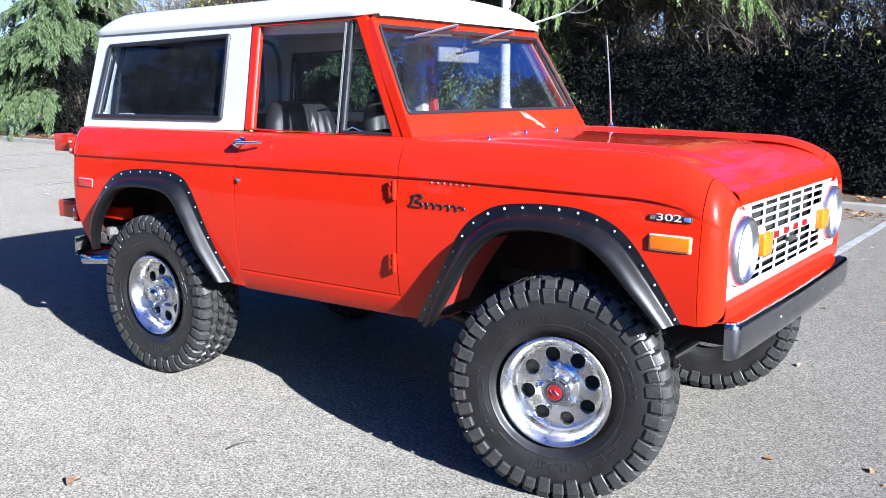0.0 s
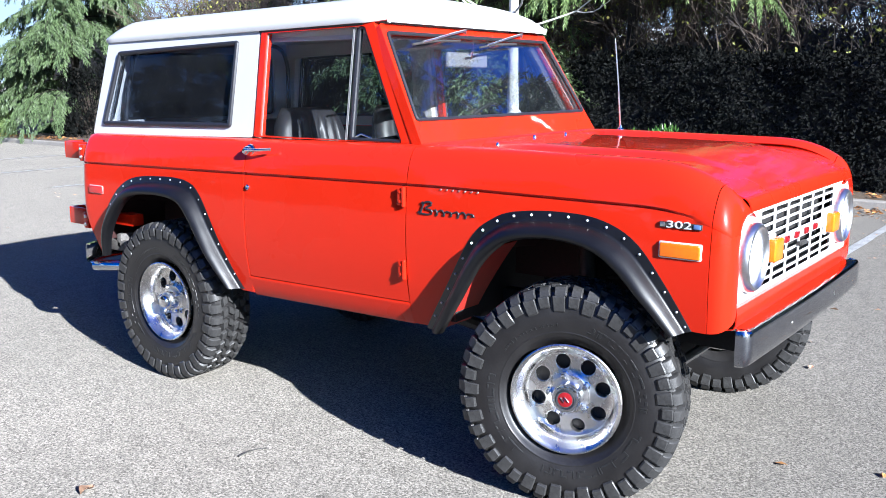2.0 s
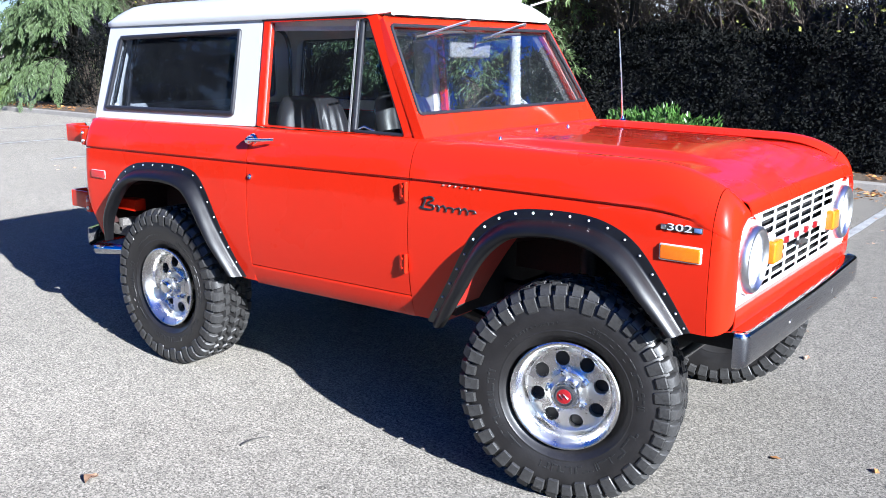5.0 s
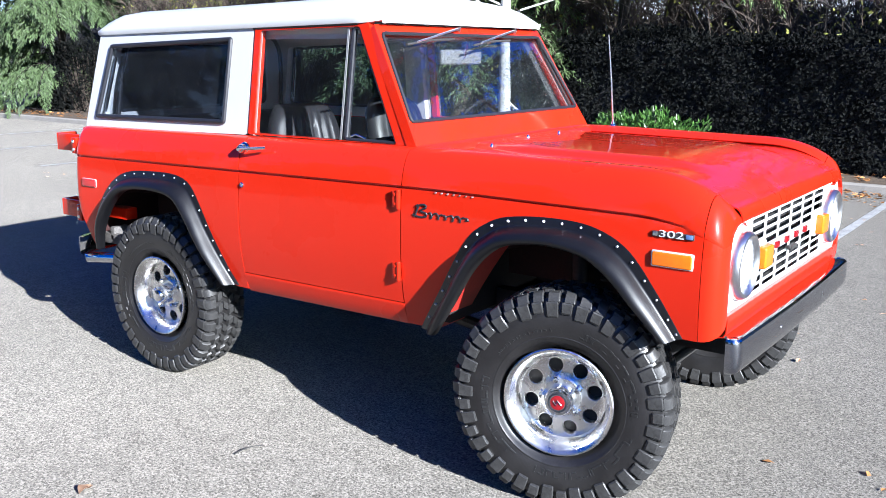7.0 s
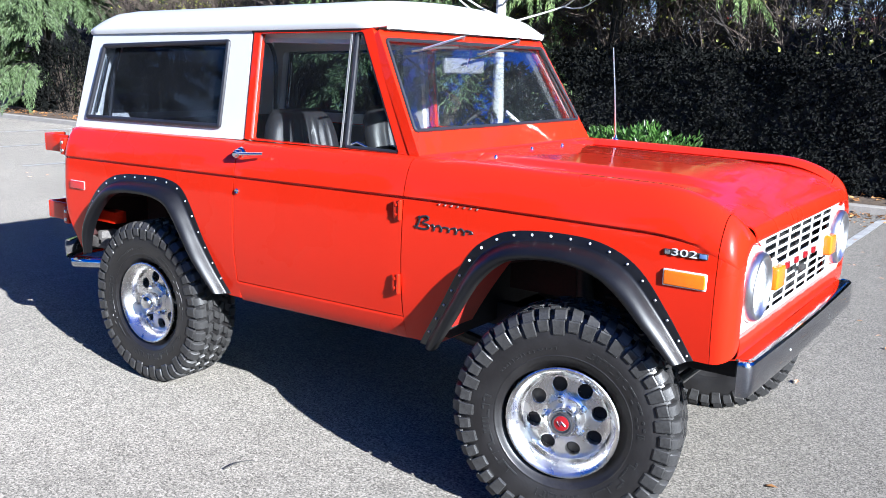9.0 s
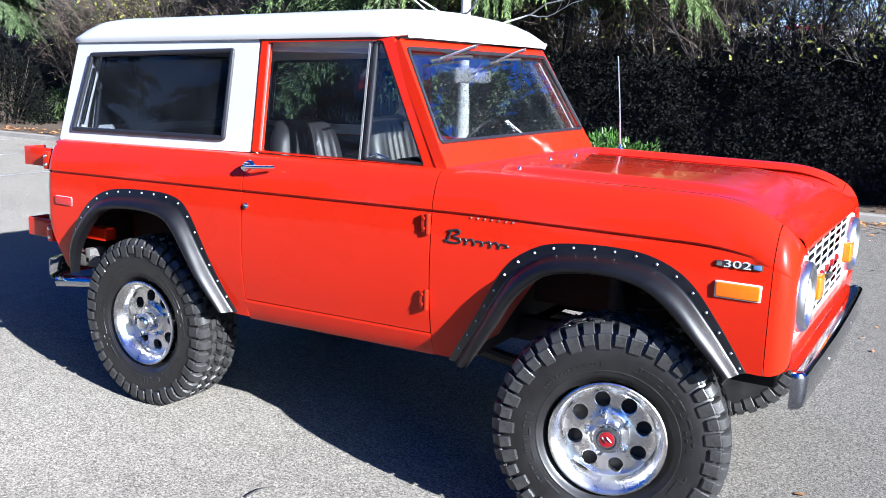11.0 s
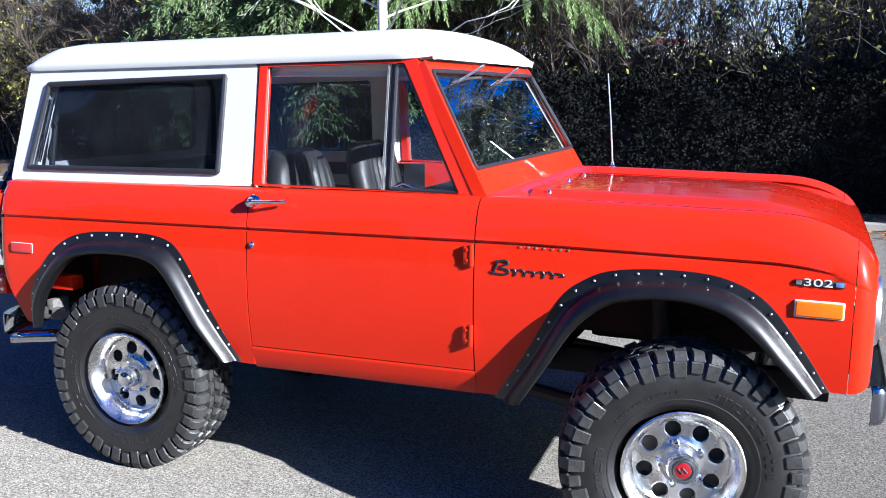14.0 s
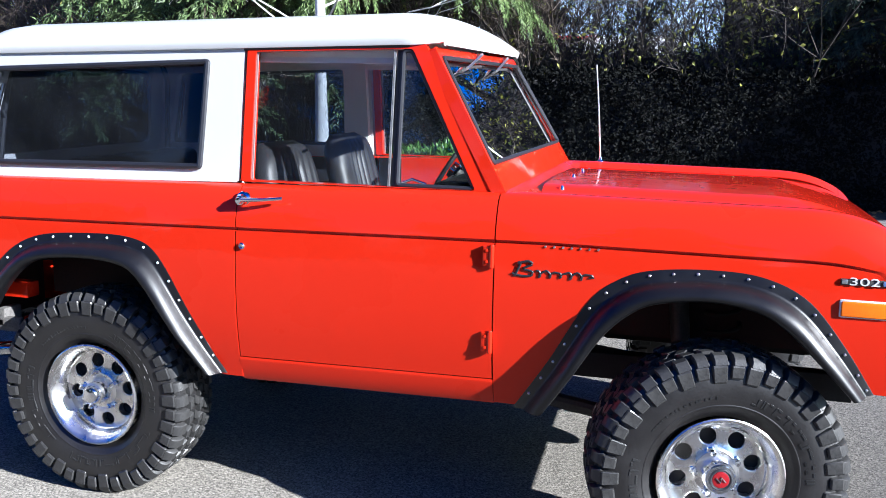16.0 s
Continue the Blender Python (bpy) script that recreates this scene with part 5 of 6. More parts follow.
# ---- verge, kerbs, road paint ----
bm = bm_new()
rows = []
for x in steps(-60, 40, 200):
    w = 0.008 * noise.noise((x * 0.4, 3, 0))
    rows.append([(x, 8.02 + w, -0.02), (x, 8.03 + w, 0.085), (x, 8.05 + w, 0.10), (x, 8.16 + w, 0.10), (x, 8.17 + w, 0.06)])
sheet(bm, rows)
tagged(part("kerb", bm, KERB), "weathered concrete kerb along the planted verge", "kerb", kind="structure")
bm = bm_new()
sheet(bm, [[(x, y, 0.085 + 0.03 * noise.noise((x * 0.9, y * 0.9, 0)) + (0.02 if y > 8.3 else 0)) for y in (8.17, 8.4, 9, 10, 12, 16, 30)] for x in steps(-60, 40, 120)])
tagged(part("verge", bm, SOIL), "bare brown soil bed behind the kerb", "ground", kind="structure")


def stripe(x, y0, y1, w=0.09):
    bm = bm_new()
    k = 14
    sheet(bm, [[(x - w / 2 + 0.008 * noise.noise((i * 1.3, x, 0)), y0 + (y1 - y0) * i / k, 0.004), (x + w / 2 + 0.008 * noise.noise((i * 1.3, x, 7)), y0 + (y1 - y0) * i / k, 0.004)] for i in range(k + 1)])
    tagged(part("parking_line", bm, LINE, smooth=False), "worn white parking line on asphalt", "road marking", "parking lines", "structure")


for i in range(-6, 3):
    stripe(0.80 + i * 2.6, 3.4, 7.9)


# ---- foliage helpers ----
def blades(rng, base, way, length, width, normal=None):
    """Leaf-shaped quads: base points, ways, lengths, widths."""
    n = len(base)
    way = way / np.maximum(1e-6, np.linalg.norm(way, axis=1, keepdims=True))
    ref = rng.normal(size=(n, 3)) if normal is None else normal + 0.35 * rng.normal(size=(n, 3))
    sd = np.cross(way, ref)
    sd /= np.maximum(1e-6, np.linalg.norm(sd, axis=1, keepdims=True))
    nm = np.cross(sd, way)
    L, Wd = length[:, None], width[:, None]
    v = np.stack([base, base + way * L * 0.45 + sd * Wd * 0.5 + nm * L * 0.05, base + way * L - nm * L * 0.08, base + way * L * 0.45 - sd * Wd * 0.5 + nm * L * 0.05], 1).reshape(-1, 3)
    f = np.arange(n * 4).reshape(-1, 4)
    return v, f


class Heap:
    """Gathers vertices and faces of one mesh."""

    def __init__(self):
        self.v, self.f, self.n = [], [], 0

    def add(self, v, f):
        self.v.append(v)
        self.f.append(np.asarray(f) + self.n)
        self.n += len(v)

    def stick(self, a, b, r0, r1, k=4):
        a, b = np.array(a, float), np.array(b, float)
        d = b - a
        d /= max(1e-6, np.linalg.norm(d))
        u = np.cross(d, (0.3, 0.2, 0.93) if abs(d[2]) < 0.9 else (1, 0, 0))
        u /= np.linalg.norm(u)
        w = np.cross(d, u)
        t = np.arange(k) * 2 * np.pi / k
        c = np.cos(t)[:, None] * u + np.sin(t)[:, None] * w
        v = np.concatenate([a + c * r0, b + c * r1])
        self.add(v, [(i, (i + 1) % k, k + (i + 1) % k, k + i) for i in range(k)])

    def mesh(self, name, material, parent=None, label="", smooth=False):
        v = np.concatenate(self.v)
        f = np.concatenate(self.f)
        me = bpy.data.meshes.new(name)
        me.from_pydata(v.tolist(), [], f.tolist())
        me.update()
        return wrap(name, me, material, parent, label, smooth)


def trunk_mesh(name, pts, r0, r1, material, parent, seg=14):
    bm = bm_new()
    tube(bm, curve_pts(pts, 16), r0, seg, r1)
    for v in bm.verts:
        q = 1 + 0.12 * noise.noise(v.co * 3.0)
        v.co.x = v.co.x * 1.0 + 0.02 * noise.noise(v.co * 4.0) * q
    return part(name, bm, material, parent)


def conifer(seed, x, y, h, spread, low, leaf, label, droop=0.45, dens=1.0, size=0.16, gap=0.0, z0=0.09, flat=False, bark=None, stout=1.0):
    """A conifer with whorls of drooping branches that carry hanging sprays."""
    rng = np.random.default_rng(seed)
    tree = tagged(new("conifer_tree"), label, "tree")
    tree.location = (x, y, z0)
    trunk_mesh("trunk", [(0, 0, -0.02), (0.05, 0.02, h * 0.4), (0, 0, h)], (0.02 * h + 0.05) * stout, 0.02 * stout, bark or BARK, tree)
    limbs, crown = Heap(), Heap()
    z = low
    while z < h * 0.97:
        q = (z - low) / (h - low)
        reach = spread * (1 - q) ** 0.8 * rng.uniform(0.75, 1.1) + 0.15
        for k in range(rng.integers(7, 11) if flat else rng.integers(4, 7)):
            if rng.random() < gap:
                continue
            az = rng.uniform(0, 2 * np.pi)
            L = reach * rng.uniform(0.65, 1.15)
            dirn = np.array([np.cos(az), np.sin(az), 0.0])
            rise = rng.uniform(0.05, 0.35)
            n = max(4, int(L / 0.16))
            prev = np.array([0, 0, z])
            side = np.array([-dirn[1], dirn[0], 0])
            for i in range(1, n + 1):
                s_ = i / n
                p = np.array([0, 0, z]) + dirn * L * s_ + np.array([0, 0, L * (rise * s_ - droop * s_ ** 2.2)]) + side * 0.06 * np.sin(5 * s_ + k)
                limbs.stick(prev, p, 0.025 * (1.05 - s_) * L / 2 + 0.004, 0.025 * (1.02 - s_) * L / 2 + 0.003, 4)
                if s_ > 0.18:
                    m = int(9 * dens * (0.6 + 0.8 * s_))
                    # side sprays that hang from the branch
                    for sg in (-1, 1):
                        ln = (0.20 + 0.45 * (1 - abs(s_ - 0.55))) * rng.uniform(0.5, 1.1) * min(1.3, L)
                        tip = p + side * sg * ln * 0.75 + dirn * ln * 0.5 - np.array([0, 0, ln * (rng.uniform(0.05, 0.28) if flat else rng.uniform(0.25, 0.7))])
                        u = rng.uniform(0, 1, m * 2)[:, None]
                        b = p + (tip - p) * u + rng.normal(size=(m * 2, 3)) * 0.03
                        w = (tip - p) / max(ln, 1e-3) * 0.8 + rng.normal(size=(m * 2, 3)) * (0.28 if flat else 0.45) + np.array([0, 0, -0.22 if flat else -0.35])
                        crown.add(*blades(rng, b, w, size * rng.uniform(0.5, 1.2, m * 2), size * 0.22 * rng.uniform(0.7, 1.3, m * 2)))
                    b = p + rng.normal(size=(m, 3)) * 0.04
                    w = dirn * 0.6 + rng.normal(size=(m, 3)) * 0.5 + np.array([0, 0, -0.3])
                    crown.add(*blades(rng, b, w, size * rng.uniform(0.6, 1.2, m), size * 0.24 * rng.uniform(0.7, 1.3, m)))
                prev = p
        z += rng.uniform(0.18, 0.34) * (1 + 0.02 * h) * (1.15 if flat else 1.0)
    limbs.mesh("branching", bark or BARK, tree)
    crown.mesh("crown", leaf, tree)
    return tree


def cedar(seed, x, y, h, spread, label, low=0.35, leaf=None, clear=2.1, hang=0.6, z0=0.09, fine=1.0):
    """A cedar whose limbs carry broad fronds of hanging sprays; clear: the height under which one side is bare."""
    rng = np.random.default_rng(seed)
    tree = tagged(new("cedar_tree"), label, "tree")
    tree.location = (x, y, z0)
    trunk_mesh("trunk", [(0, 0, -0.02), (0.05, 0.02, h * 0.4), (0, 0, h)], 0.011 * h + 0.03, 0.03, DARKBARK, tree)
    limbs, crown = Heap(), Heap()
    open_side = np.array([0.78, 0.59])
    z = low
    while z < h * 0.96:
        q = (z - low) / (h - low)
        reach = spread * (1 - q) ** 0.75 + 0.2
        for k in range(rng.integers(7, 11)):
            az = rng.uniform(0, 2 * np.pi)
            dirn = np.array([np.cos(az), np.sin(az), 0.0])
            if clear and z < clear and dirn[:2] @ open_side > 0.05:
                continue
            L = reach * rng.uniform(0.7, 1.12)
            side = np.array([-dirn[1], dirn[0], 0])
            rise = rng.uniform(0.10, 0.35)
            n = max(5, int(L / 0.17))
            prev = np.array([0, 0, z])
            for i in range(1, n + 1):
                t = i / n
                p = np.array([0, 0, z]) + dirn * L * t + np.array([0, 0, L * (rise * t - 0.5 * t ** 2.4)]) + side * 0.07 * np.sin(4 * t + k)
                limbs.stick(prev, p, 0.02 * (1.05 - t) * L / 2 + 0.004, 0.02 * (1.02 - t) * L / 2 + 0.003, 4)
                prev = p
                if t < 0.25:
                    continue
                for sg in (-1, 1):
                    ln = (0.28 + 0.35 * (1 - abs(t - 0.6))) * rng.uniform(0.7, 1.15)
                    out = dirn * 0.75 + side * sg * rng.uniform(0.5, 0.95)
                    out /= np.linalg.norm(out)
                    m = max(4, int(ln / (0.05 * fine)))
                    for j in range(m):
                        u = (j + 0.5) / m
                        c = p + out * ln * u - np.array([0, 0, hang * ln * u * u])
                        # one hanging spray: a spine with leaflets folded to both sides
                        way = out * (0.55 - 0.25 * hang) + np.array([0, 0, -0.45 - 0.75 * hang * u]) + rng.normal(size=3) * 0.10
                        way /= np.linalg.norm(way)
                        nb = 5 if fine > 0.8 else 7
                        b = c + way * np.linspace(0, 0.14, nb)[:, None] + rng.normal(size=(nb, 3)) * 0.006
                        cross = np.cross(way, np.array([0, 0, 1.0]) + 0.3 * rng.normal(size=3))
                        cross /= max(1e-6, np.linalg.norm(cross))
                        fan = np.array([-1, 1, -1, 1, -1, 1, 0])[-nb:, None]
                        w = way * 0.9 + cross * 0.55 * fan + rng.normal(size=(nb, 3)) * 0.08
                        facing = np.tile(np.cross(cross, way), (nb, 1))
                        crown.add(*blades(rng, b, w, fine * rng.uniform(0.08, 0.14, nb), fine * rng.uniform(0.026, 0.042, nb), facing))
        z += rng.uniform(0.22, 0.38)
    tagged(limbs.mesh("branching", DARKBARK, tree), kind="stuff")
    crown.mesh("crown", leaf or CEDAR_LEAF, tree)
    return tree


def shrub(seed, x, y, h, r, label, stems=26, leaves=260, leaf=YELLOW_LEAF, lean=0.35, bark=TWIGBARK, z0=0.09, twigs=5, leaf_low=0.3, lsize=0.07):
    """A bare many-stemmed shrub with few leaves left."""
    rng = np.random.default_rng(seed)
    sh = tagged(new("shrub"), label, "shrub")
    sh.location = (x, y, z0)
    wood, leafs = Heap(), Heap()
    tips = []
    for k in range(stems):
        az, ln = rng.uniform(0, 2 * np.pi), rng.uniform(0.1, lean)
        p = np.array([rng.normal() * r * 0.35, rng.normal() * r * 0.25, -0.02])
        d = np.array([np.cos(az) * ln, np.sin(az) * ln, 1.0])
        H = h * rng.uniform(0.65, 1.1)
        n = 9
        rad = rng.uniform(0.010, 0.022) * (h / 3) ** 0.5
        for i in range(n):
            q = p + d / np.linalg.norm(d) * H / n
            wood.stick(p, q, rad * (1 - i / n * 0.85), rad * (1 - (i + 1) / n * 0.85), 4)
            if i > 2:
                for _ in range(twigs):
                    tw = d + rng.normal(size=3) * 0.75
                    e = q + tw / np.linalg.norm(tw) * rng.uniform(0.15, 0.6) * (h / 3)
                    mid = (q + e) / 2 + rng.normal(size=3) * 0.03
                    wood.stick(q, mid, 0.006, 0.0045, 3)
                    wood.stick(mid, e, 0.0045, 0.002, 3)
                    if i / n > leaf_low:
                        tips += [e, mid]
            p = q
            d = d + rng.normal(size=3) * np.array([0.16, 0.16, 0.05])
    if leaves and tips:
        t = np.array(tips)[rng.integers(0, len(tips), leaves)]
        leafs.add(*blades(rng, t + rng.normal(size=t.shape) * 0.05, rng.normal(size=t.shape) + np.array([0, 0, -0.3]), lsize * rng.uniform(0.6, 1.2, leaves), lsize * 0.55 * rng.uniform(0.7, 1.2, leaves)))
        leafs.mesh("foliage", leaf, sh)
    wood.mesh("branching", bark, sh)
    return sh


# ---- the hedge: a clipped evergreen wall of shade-coloured leaves, one leaf after another ----
rng = np.random.default_rng(5)


def hedge(x0, x1, yf, depth, h, count, label):
    ob = tagged(new("hedge"), label, "hedge")
    ob.location = ((x0 + x1) / 2, yf, 0.09)
    cx = (x0 + x1) / 2
    bm = bm_new()
    nx = int((x1 - x0) * 3)
    rows = []
    for i in range(nx + 1):
        x = x0 + (x1 - x0) * i / nx - cx
        row = []
        for y, z in ((0.22, -0.02), (0.20, h * 0.35), (0.2, h * 0.7), (0.24, h * 0.92), (0.5, h * 0.97), (depth, h * 0.95), (depth, -0.02)):
            row.append((x, y + 0.09 * noise.noise((x * 1.5, z * 1.5, 1)), z + (0.1 * noise.noise((x * 0.8, y, 2)) if z > h * 0.6 else 0)))
        rows.append(row)
    vs = sheet(bm, rows)
    bm.faces.new(vs[0])
    bm.faces.new(vs[-1])
    # solid dark filling in place of the shade among the leaves
    part("hedge_core", bm, HEDGE_SHADE, ob)
    lv = Heap()
    nf = int(count * 0.8)
    px = rng.uniform(x0, x1, nf) - cx
    pz = rng.uniform(0.02, h * 1.02, nf)
    py = np.array([0.10 + 0.10 * noise.noise((a * 1.5, b * 1.5, 1)) + 0.07 * noise.noise((a * 5, b * 5, 3)) for a, b in zip(px, pz)]) + rng.uniform(-0.05, 0.12, nf)
    base = np.stack([px, py, pz], 1)
    w = rng.normal(size=(nf, 3)) * 0.7 + np.array([0, -0.55, -0.25])
    lv.add(*blades(rng, base, w, rng.uniform(0.04, 0.075, nf), rng.uniform(0.022, 0.038, nf), np.tile(np.array([0.0, -1.0, 0.4]), (nf, 1))))
    nt = count - nf
    base = np.stack([rng.uniform(x0, x1, nt) - cx, rng.uniform(0.1, depth, nt), np.zeros(nt)], 1)
    base[:, 2] = [h * 0.98 + 0.12 * noise.noise((a * 0.8, b, 2)) + 0.10 * noise.noise((a * 4, b * 4, 5)) for a, b in base[:, :2]]
    base[:, 2] += rng.uniform(-0.05, 0.12, nt)
    lv.add(*blades(rng, base, rng.normal(size=(nt, 3)) * 0.7 + np.array([0, 0, 0.7]), rng.uniform(0.05, 0.10, nt), rng.uniform(0.028, 0.05, nt)))
    lv.mesh("leaves", SHADED_HEDGE_LEAF, ob)


# dark colour of the filling, as the shade inside a hedge
HEDGE_SHADE = mat("hedge_shade_fill", (0.030, 0.029, 0.029), 0.95, var=0.4, scale=5, grain=40, bump=0.01)
hedge(-4.3, 9.5, 8.75, 1.2, 1.72, 60000, "clipped evergreen hedge behind the kerb, its shade in the leaf colour")
hedge(-9.0, 9.5, 11.6, 1.4, 2.2, 16000, "taller shade-coloured evergreen screen behind the hedge")
hedge(1.3, 9.5, 13.2, 1.4, 4.3, 14000, "tall shade-coloured evergreen screen behind the hedge")
# two screens added for the shaded hollow at the cedars, dark by leaf colour
hedge(-22.0, -8.5, 12.2, 1.4, 2.3, 12000, "evergreen screen added as the dark shade under the cedars")
hedge(-29.5, -19.0, 14.6, 1.5, 3.3, 14000, "tall evergreen screen added as dark shade behind the sunlit cedar")

# bare and yellowing shrubs along the hedge
for i in range(13):
    x = -9.5 + i * 1.15 + rng.uniform(-0.3, 0.3)
    thick = x < -1.2
    shrub(40 + i, x, 10.0 + rng.uniform(-0.1, 0.9), rng.uniform(3.0, 4.2), 0.7, "dense bare brown shrub behind the hedge" if thick else "brown shrub with yellow-green leaves", stems=46 if thick else 40, leaves=int(rng.uniform(250, 600) if thick else rng.uniform(700, 1200)), twigs=8 if thick else 6, lsize=0.08, lean=0.26, bark=TWIGBARK if thick else SHADED_TWIG)

# conifers
cedar(11, -19.7, 10.1, 8.5, 1.95, "sunlit grey-green cedar with layered drooping branches")
shrub(150, -13.7, 10.9, 3.3, 0.9, "dense shrub full of yellow-green leaves", stems=40, leaves=3200, twigs=7, lean=0.4, lsize=0.085, leaf_low=0.2)
for i, (x, y) in enumerate(((-17.3, 11.3), (-16.2, 11.6), (-15.0, 11.4), (-12.6, 11.0), (-11.7, 10.8), (-10.7, 11.2))):
    shrub(140 + i, x, y, 3.6 + 0.2 * (i % 2), 0.8, "dense bare brown shrub beside the cedar", stems=40, leaves=160, twigs=8, lean=0.35)
conifer(13, -17.0, 13.6, 9.0, 3.0, 0.4, FIR_LEAF, "dark green conifer behind the cedars", 0.42, 0.9, 0.18, bark=DARKBARK)
conifer(14, -6.6, 9.6, 8.5, 2.4, 1.9, FIR_LEAF, "tall conifer with long hanging green sprays", 0.55, 1.6, 0.115)
cedar(18, -3.6, 9.6, 7.5, 2.1, "conifer with long hanging green sprays over the hedge", low=3.3, leaf=SPRAY_LEAF, clear=None, hang=0.95, fine=0.6)
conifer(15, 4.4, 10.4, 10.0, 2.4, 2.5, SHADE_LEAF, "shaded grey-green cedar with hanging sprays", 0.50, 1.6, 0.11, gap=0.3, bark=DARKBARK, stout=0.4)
conifer(17, 2.0, 13.8, 11.5, 2.7, 4.6, SHADE_LEAF, "tall cedar in shade-dark colour, far behind the hedge", 0.45, 1.3, 0.11, gap=0.4, bark=DARKBARK, stout=0.4)
conifer(16, -8.8, 12.0, 10.0, 2.2, 2.7, FIR_LEAF, "tall conifer behind the verge", 0.5, 1.1, 0.14)

# tall trees added farther back, so hood and windshield reflect less sky
for i, (x, y, h) in enumerate(((-13.5, 16.5, 15.0), (-9.0, 17.5, 14.0), (-5.6, 16.8, 15.5), (5.4, 16.0, 10.0))):
    conifer(80 + i, x, y, h, 3.6, 3.4, SHADE_LEAF, "tall conifer added far behind the hedge to darken reflections", 0.4, 0.8, 0.30, gap=0.1, bark=DARKBARK)

# unseen trees added beside the car park to keep the sun off the hedge
for i, (x, y, h) in enumerate(((10.2, 7.3, 6.3), (12.2, 6.9, 7.2), (14.5, 6.6, 8.2), (17.5, 5.8, 9.2), (22.0, 4.6, 11.0), (12.0, 9.6, 5.6), (16.0, 9.0, 7.0))):
    conifer(30 + i, x, y, h, 2.3, 0.4, CEDAR_LEAF, "dense unseen conifer added to shade the hedge", 0.3, 0.8, 0.32, z0=0.0)


# unseen row added behind the camera to darken reflections in glass and paint
for i in range(9):
    conifer(60 + i, -27 + i * 4.6, -15.5 - (i % 3) * 1.2, 8.2 + (i * 7) % 4 * 0.5, 2.9, 0.3, SHADE_LEAF, "unseen dark conifer added for the reflections on the car", 0.3, 0.9, 0.2, z0=0.0)


# ---- the white-barked tree ----
def birch(x, y):
    rng = np.random.default_rng(77)
    t = tagged(new("birch_tree"), "slim white-barked tree with bare pale branches", "tree")
    t.location = (x, y, 0)
    trunk_mesh("trunk", [(0, 0, -0.02), (0.01, 0, 1.5), (-0.01, 0.02, 3.2), (0.03, 0, 6.0)], 0.072, 0.03, BIRCH, t)

    def limb(hp, p, d, L, r, depth):
        n = 7
        for i in range(n):
            q = p + d / np.linalg.norm(d) * L / n
            hp.stick(p, q, r * (1 - 0.8 * i / n), r * (1 - 0.8 * (i + 1) / n), 5)
            if depth and i in (2, 4, 5):
                limb(hp, q, d + rng.normal(size=3) * 0.6, L * rng.uniform(0.35, 0.6), r * 0.5, depth - 1)
            p = q
            d = d + rng.normal(size=3) * 0.20 + np.array([0, 0, rise])
    for k, (z, az, rise) in enumerate(((1.95, -0.3, 0.12), (2.0, 3.3, 0.10), (2.1, 3.7, 0.04), (2.2, -0.6, 0.15), (2.35, 0.4, 0.08), (2.45, 3.0, -0.06), (2.5, -0.1, -0.10), (2.6, 2.6, 0.05), (2.75, 3.5, -0.12), (2.9, -0.9, -0.08), (3.3, 1.4, 0.0), (3.7, 4.4, -0.05), (4.2, 0.2, 0.05))):
        hp = Heap()
        limb(hp, np.array([0, 0, z]), np.array([np.cos(az), np.sin(az), 0.45]), rng.uniform(1.3, 2.0), 0.013, 2)
        hp.mesh("limb", BIRCH, t)
    return t


birch(-2.65, 4.75)

# ---- the laurel bush in the sun ----
def laurel(x, y, w, h, n, d=0.5, leaf=None, label="low sunlit laurel bush with glossy green leaves"):
    rng = np.random.default_rng(91)
    b = tagged(new("laurel_bush"), label, "bush")
    b.location = (x, y, 0.08)
    st = Heap()
    for k in range(60):
        a = rng.uniform(0, 2 * np.pi)
        q = np.array([np.cos(a) * w * rng.uniform(0.1, 0.9), np.sin(a) * 0.45 * rng.uniform(0.1, 0.9), h * rng.uniform(0.5, 0.92)])
        st.stick((q[0] * 0.4, q[1] * 0.3, -0.02), q, 0.012, 0.005, 4)
    st.mesh("branching", TWIGBARK, b)
    lv = Heap()
    u = rng.normal(size=(n, 3))
    u /= np.linalg.norm(u, axis=1, keepdims=True)
    u[:, 2] = np.abs(u[:, 2])
    rad = 1 - 0.35 * rng.random(n) ** 2
    lump = np.array([1 + 0.22 * noise.noise((a * 3, c * 3, d * 3)) for a, c, d in u])
    base = u * np.array([w, d, h]) * (rad * lump)[:, None]
    lv.add(*blades(rng, base, u * 0.8 + rng.normal(size=(n, 3)) * 0.5 + np.array([0, 0, 0.45]), rng.uniform(0.06, 0.11, n), rng.uniform(0.028, 0.045, n)))
    lv.mesh("leaves", leaf or LAUREL_LEAF, b)


laurel(-2.15, 7.5, 1.05, 0.76, 3600)
laurel(-21.0, 8.35, 0.62, 0.92, 2600, 0.6, SPRAY_LEAF, "small round clipped bright green bush by the kerb")
# bush added under the cedar; its near-black leaves stand in for shade
laurel(-18.4, 9.9, 1.6, 1.75, 7000, 0.8, SHADED_HEDGE_LEAF, "bush added as the shade under the cedar, dark by leaf colour")

# ---- a pale building far behind the planting ----
bld = tagged(new("building"), "pale building with red fascia boards far behind the trees", "building")
bld.location = (-22, 40, 0)
bm = bm_new()
box(bm, -22, 22, -3, 8, -0.1, 3.9)
part("wall", bm, WALLW, bld, smooth=False)
for x0, x1 in ((-3.0, -0.6), (10.0, 12.2), (16.5, 18.2)):
    bm = bm_new()
    box(bm, x0, x1, -3.3, -2.9, 3.75, 3.88, 0.01)
    part("fascia_board", bm, RIBBON, bld, smooth=False)
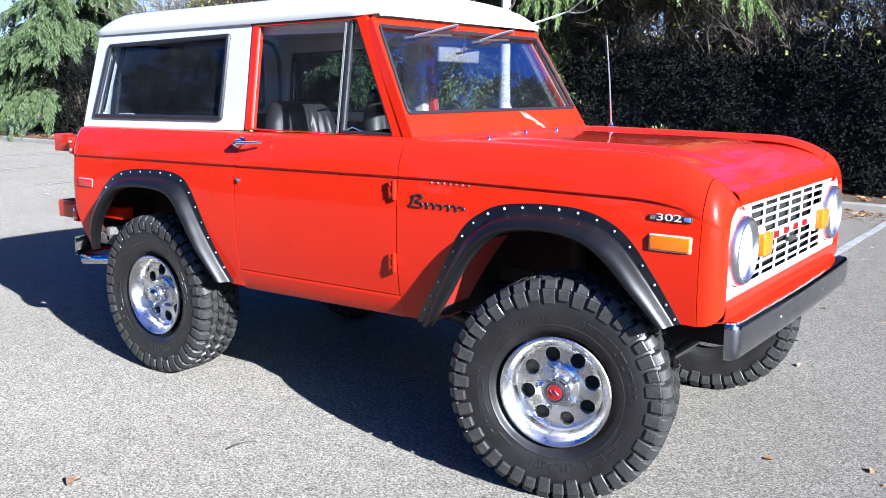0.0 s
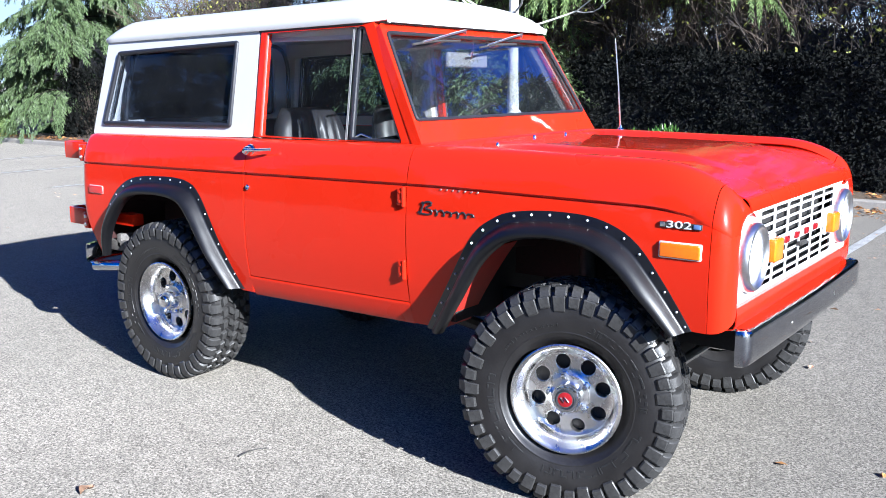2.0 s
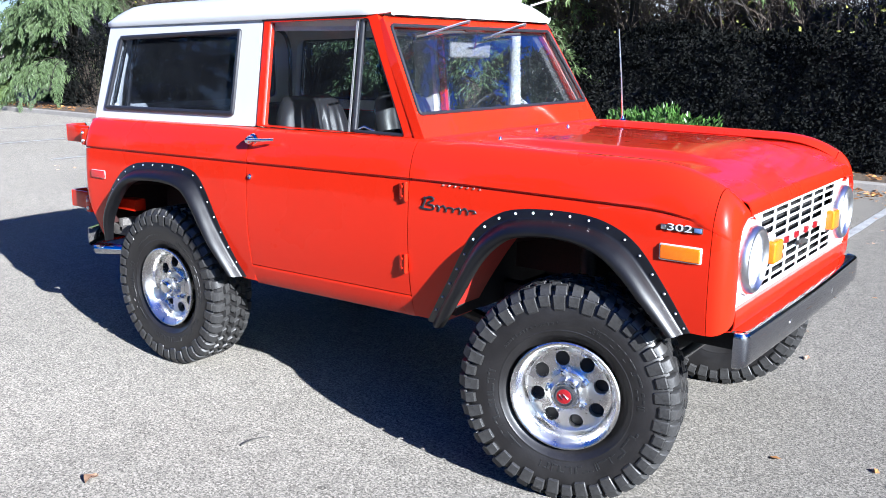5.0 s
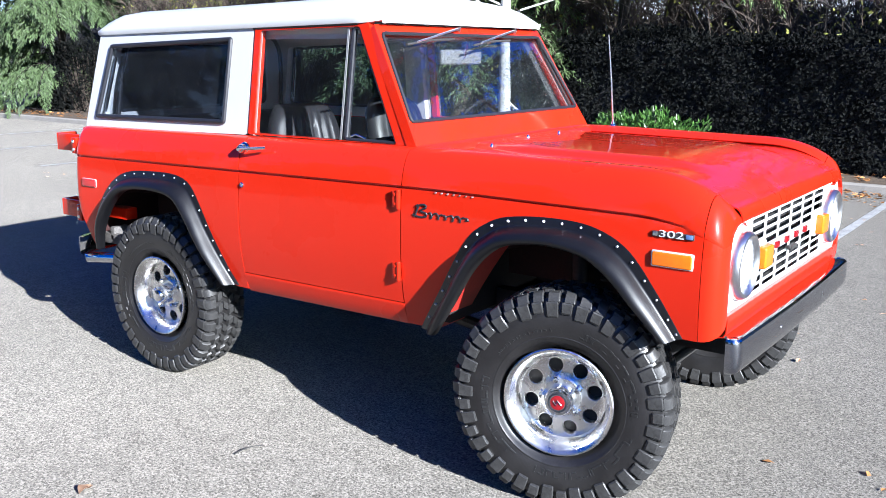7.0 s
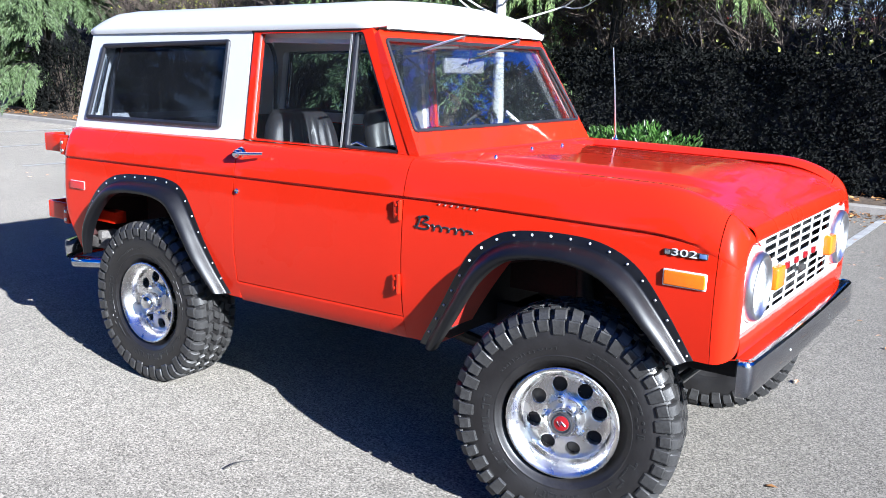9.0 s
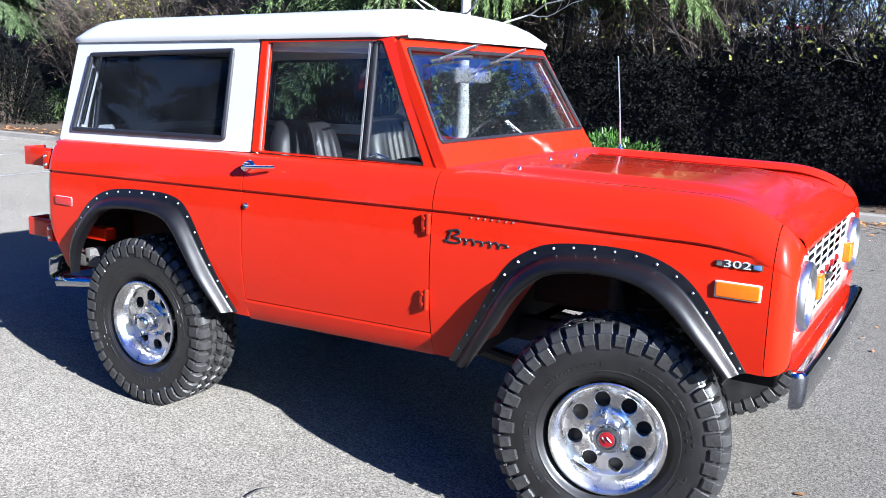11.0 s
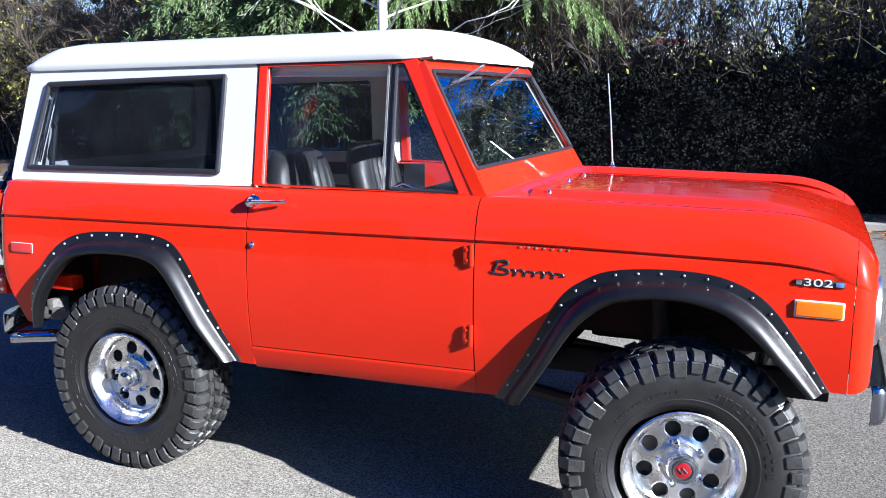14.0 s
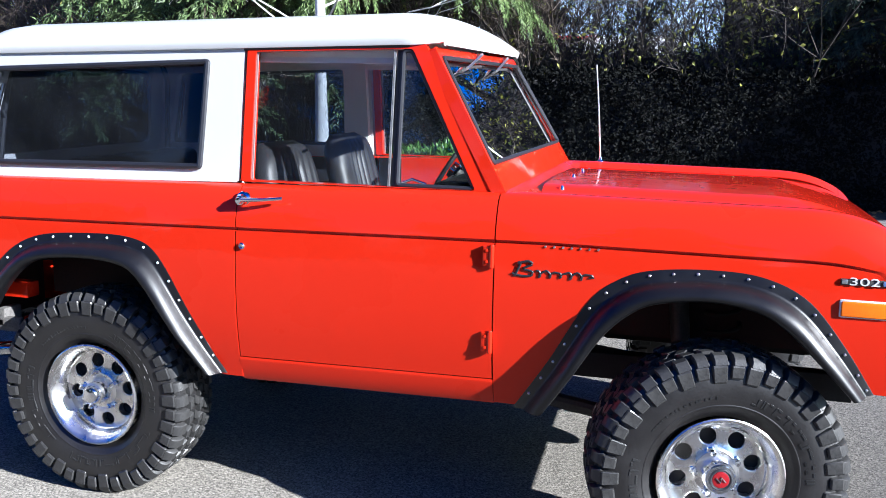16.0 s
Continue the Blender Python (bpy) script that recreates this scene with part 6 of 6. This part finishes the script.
for i in range(9):
    bm = bm_new()
    box(bm, -20 + i * 4.6, -17.2 + i * 4.6, -3.05, -2.9, 1.0, 3.0, 0.02)
    part("window", bm, DARKGLASS, bld, smooth=False)

# ---- a pale boarded house wall beyond the cedar ----
house = tagged(new("boarded_house"), "tall pale boarded house wall far behind the cedar", "building")
house.matrix_world = pose(-40.0, 18.6, 0, 0, 0, -28)
bm = bm_new()
box(bm, -5, 0, -9.0, -0.3, -0.1, 8.5)
part("wall", bm, WALLW, house, smooth=False)
for i in range(24):
    bm = bm_new()
    box(bm, 0.0, 0.03, -9.0, -0.3, 0.2 + i * 0.34, 0.2 + i * 0.34 + 0.31, 0.006, seg=1)
    part("board", bm, WALLW, house, smooth=False)
bm = bm_new()
box(bm, 0.03, 0.12, -6.6, -0.4, 4.35, 4.42, 0.01)
part("cable_rail", bm, STEEL, house, smooth=False)

# ---- leaves and litter ----
rng = np.random.default_rng(8)


def litter(name, pts, size, material, label):
    n = len(pts)
    hp = Heap()
    a = rng.uniform(0, 2 * np.pi, n)
    way = np.stack([np.cos(a), np.sin(a), rng.uniform(-0.05, 0.25, n)], 1)
    hp.add(*blades(rng, pts, way, size * rng.uniform(0.6, 1.3, n), size * 0.55 * rng.uniform(0.7, 1.3, n), np.tile(np.array([0, 0, 1.0]), (n, 1))))
    tagged(hp.mesh(name, material, None), label, "leaves", kind="stuff")


n = 2600
px = rng.uniform(-12, 9, n)
py = 8.02 - np.abs(rng.normal(size=n)) * 0.38
litter("leaf_litter", np.stack([px, py, np.full(n, 0.008) + rng.uniform(0, 0.02, n)], 1), 0.075, DRY_LEAF, "brown dry leaves heaped along the kerb")
n = 1500
litter("verge_leaves", np.stack([rng.uniform(-24, 9, n), rng.uniform(8.2, 9.0, n), np.full(n, 0.125)], 1), 0.08, DRY_LEAF, "brown dry leaves on the soil bed")
n = 1300
px, py = rng.uniform(-9, 9, n), rng.uniform(-3, 8, n)
keep = rng.random(n) < np.clip(0.03 + 0.22 * (px > 1.2) + 0.035 * py, 0.02, 1)
litter("scattered_leaves", np.stack([px, py, np.full(n, 0.006)], 1)[keep], 0.045, PALE_LEAF, "pale dry leaves scattered on the asphalt")


n = 900
px, py = rng.uniform(1.6, 9, n), rng.uniform(-2.5, 8, n)
litter("small_scattered_leaves", np.stack([px, py, np.full(n, 0.006)], 1)[rng.random(n) < 0.25 + 0.09 * np.maximum(py, 0)], 0.042, DRY_LEAF, "small brown leaves scattered on the asphalt")


def single_leaf(x, y, a, L):
    bm = bm_new()
    rows = []
    for t in steps(0, 1, 8):
        w = L * 0.30 * math.sin(math.pi * min(1, t * 0.96 + 0.02)) ** 0.8
        rows.append([Vector((t * L - L / 2, k * w, 0.006 + 0.012 * abs(k) + 0.008 * math.sin(t * 5))) for k in (-1, -0.5, 0, 0.5, 1)])
    sheet(bm, rows)
    ob = tagged(part("fallen_leaf", bm, PALE_LEAF, None, thick=0.001), "curled pale brown leaf on the asphalt", "leaf")
    ob.matrix_world = pose(x, y, 0, 0, 0, a)


single_leaf(-0.312, -1.877, 115, 0.08)
single_leaf(2.35, 2.2, 20, 0.07)
single_leaf(2.0, 3.1, 110, 0.07)
bm = bm_new()
tube(bm, curve_pts([(-0.098, -1.330, 0.005), (-0.096, -1.283, 0.009), (-0.087, -1.235, 0.008), (-0.064, -1.196, 0.005)], 10), 0.0036, 6, 0.0018)
tagged(part("twig", bm, STEEL), "thin dark twig lying on the asphalt", "twig")
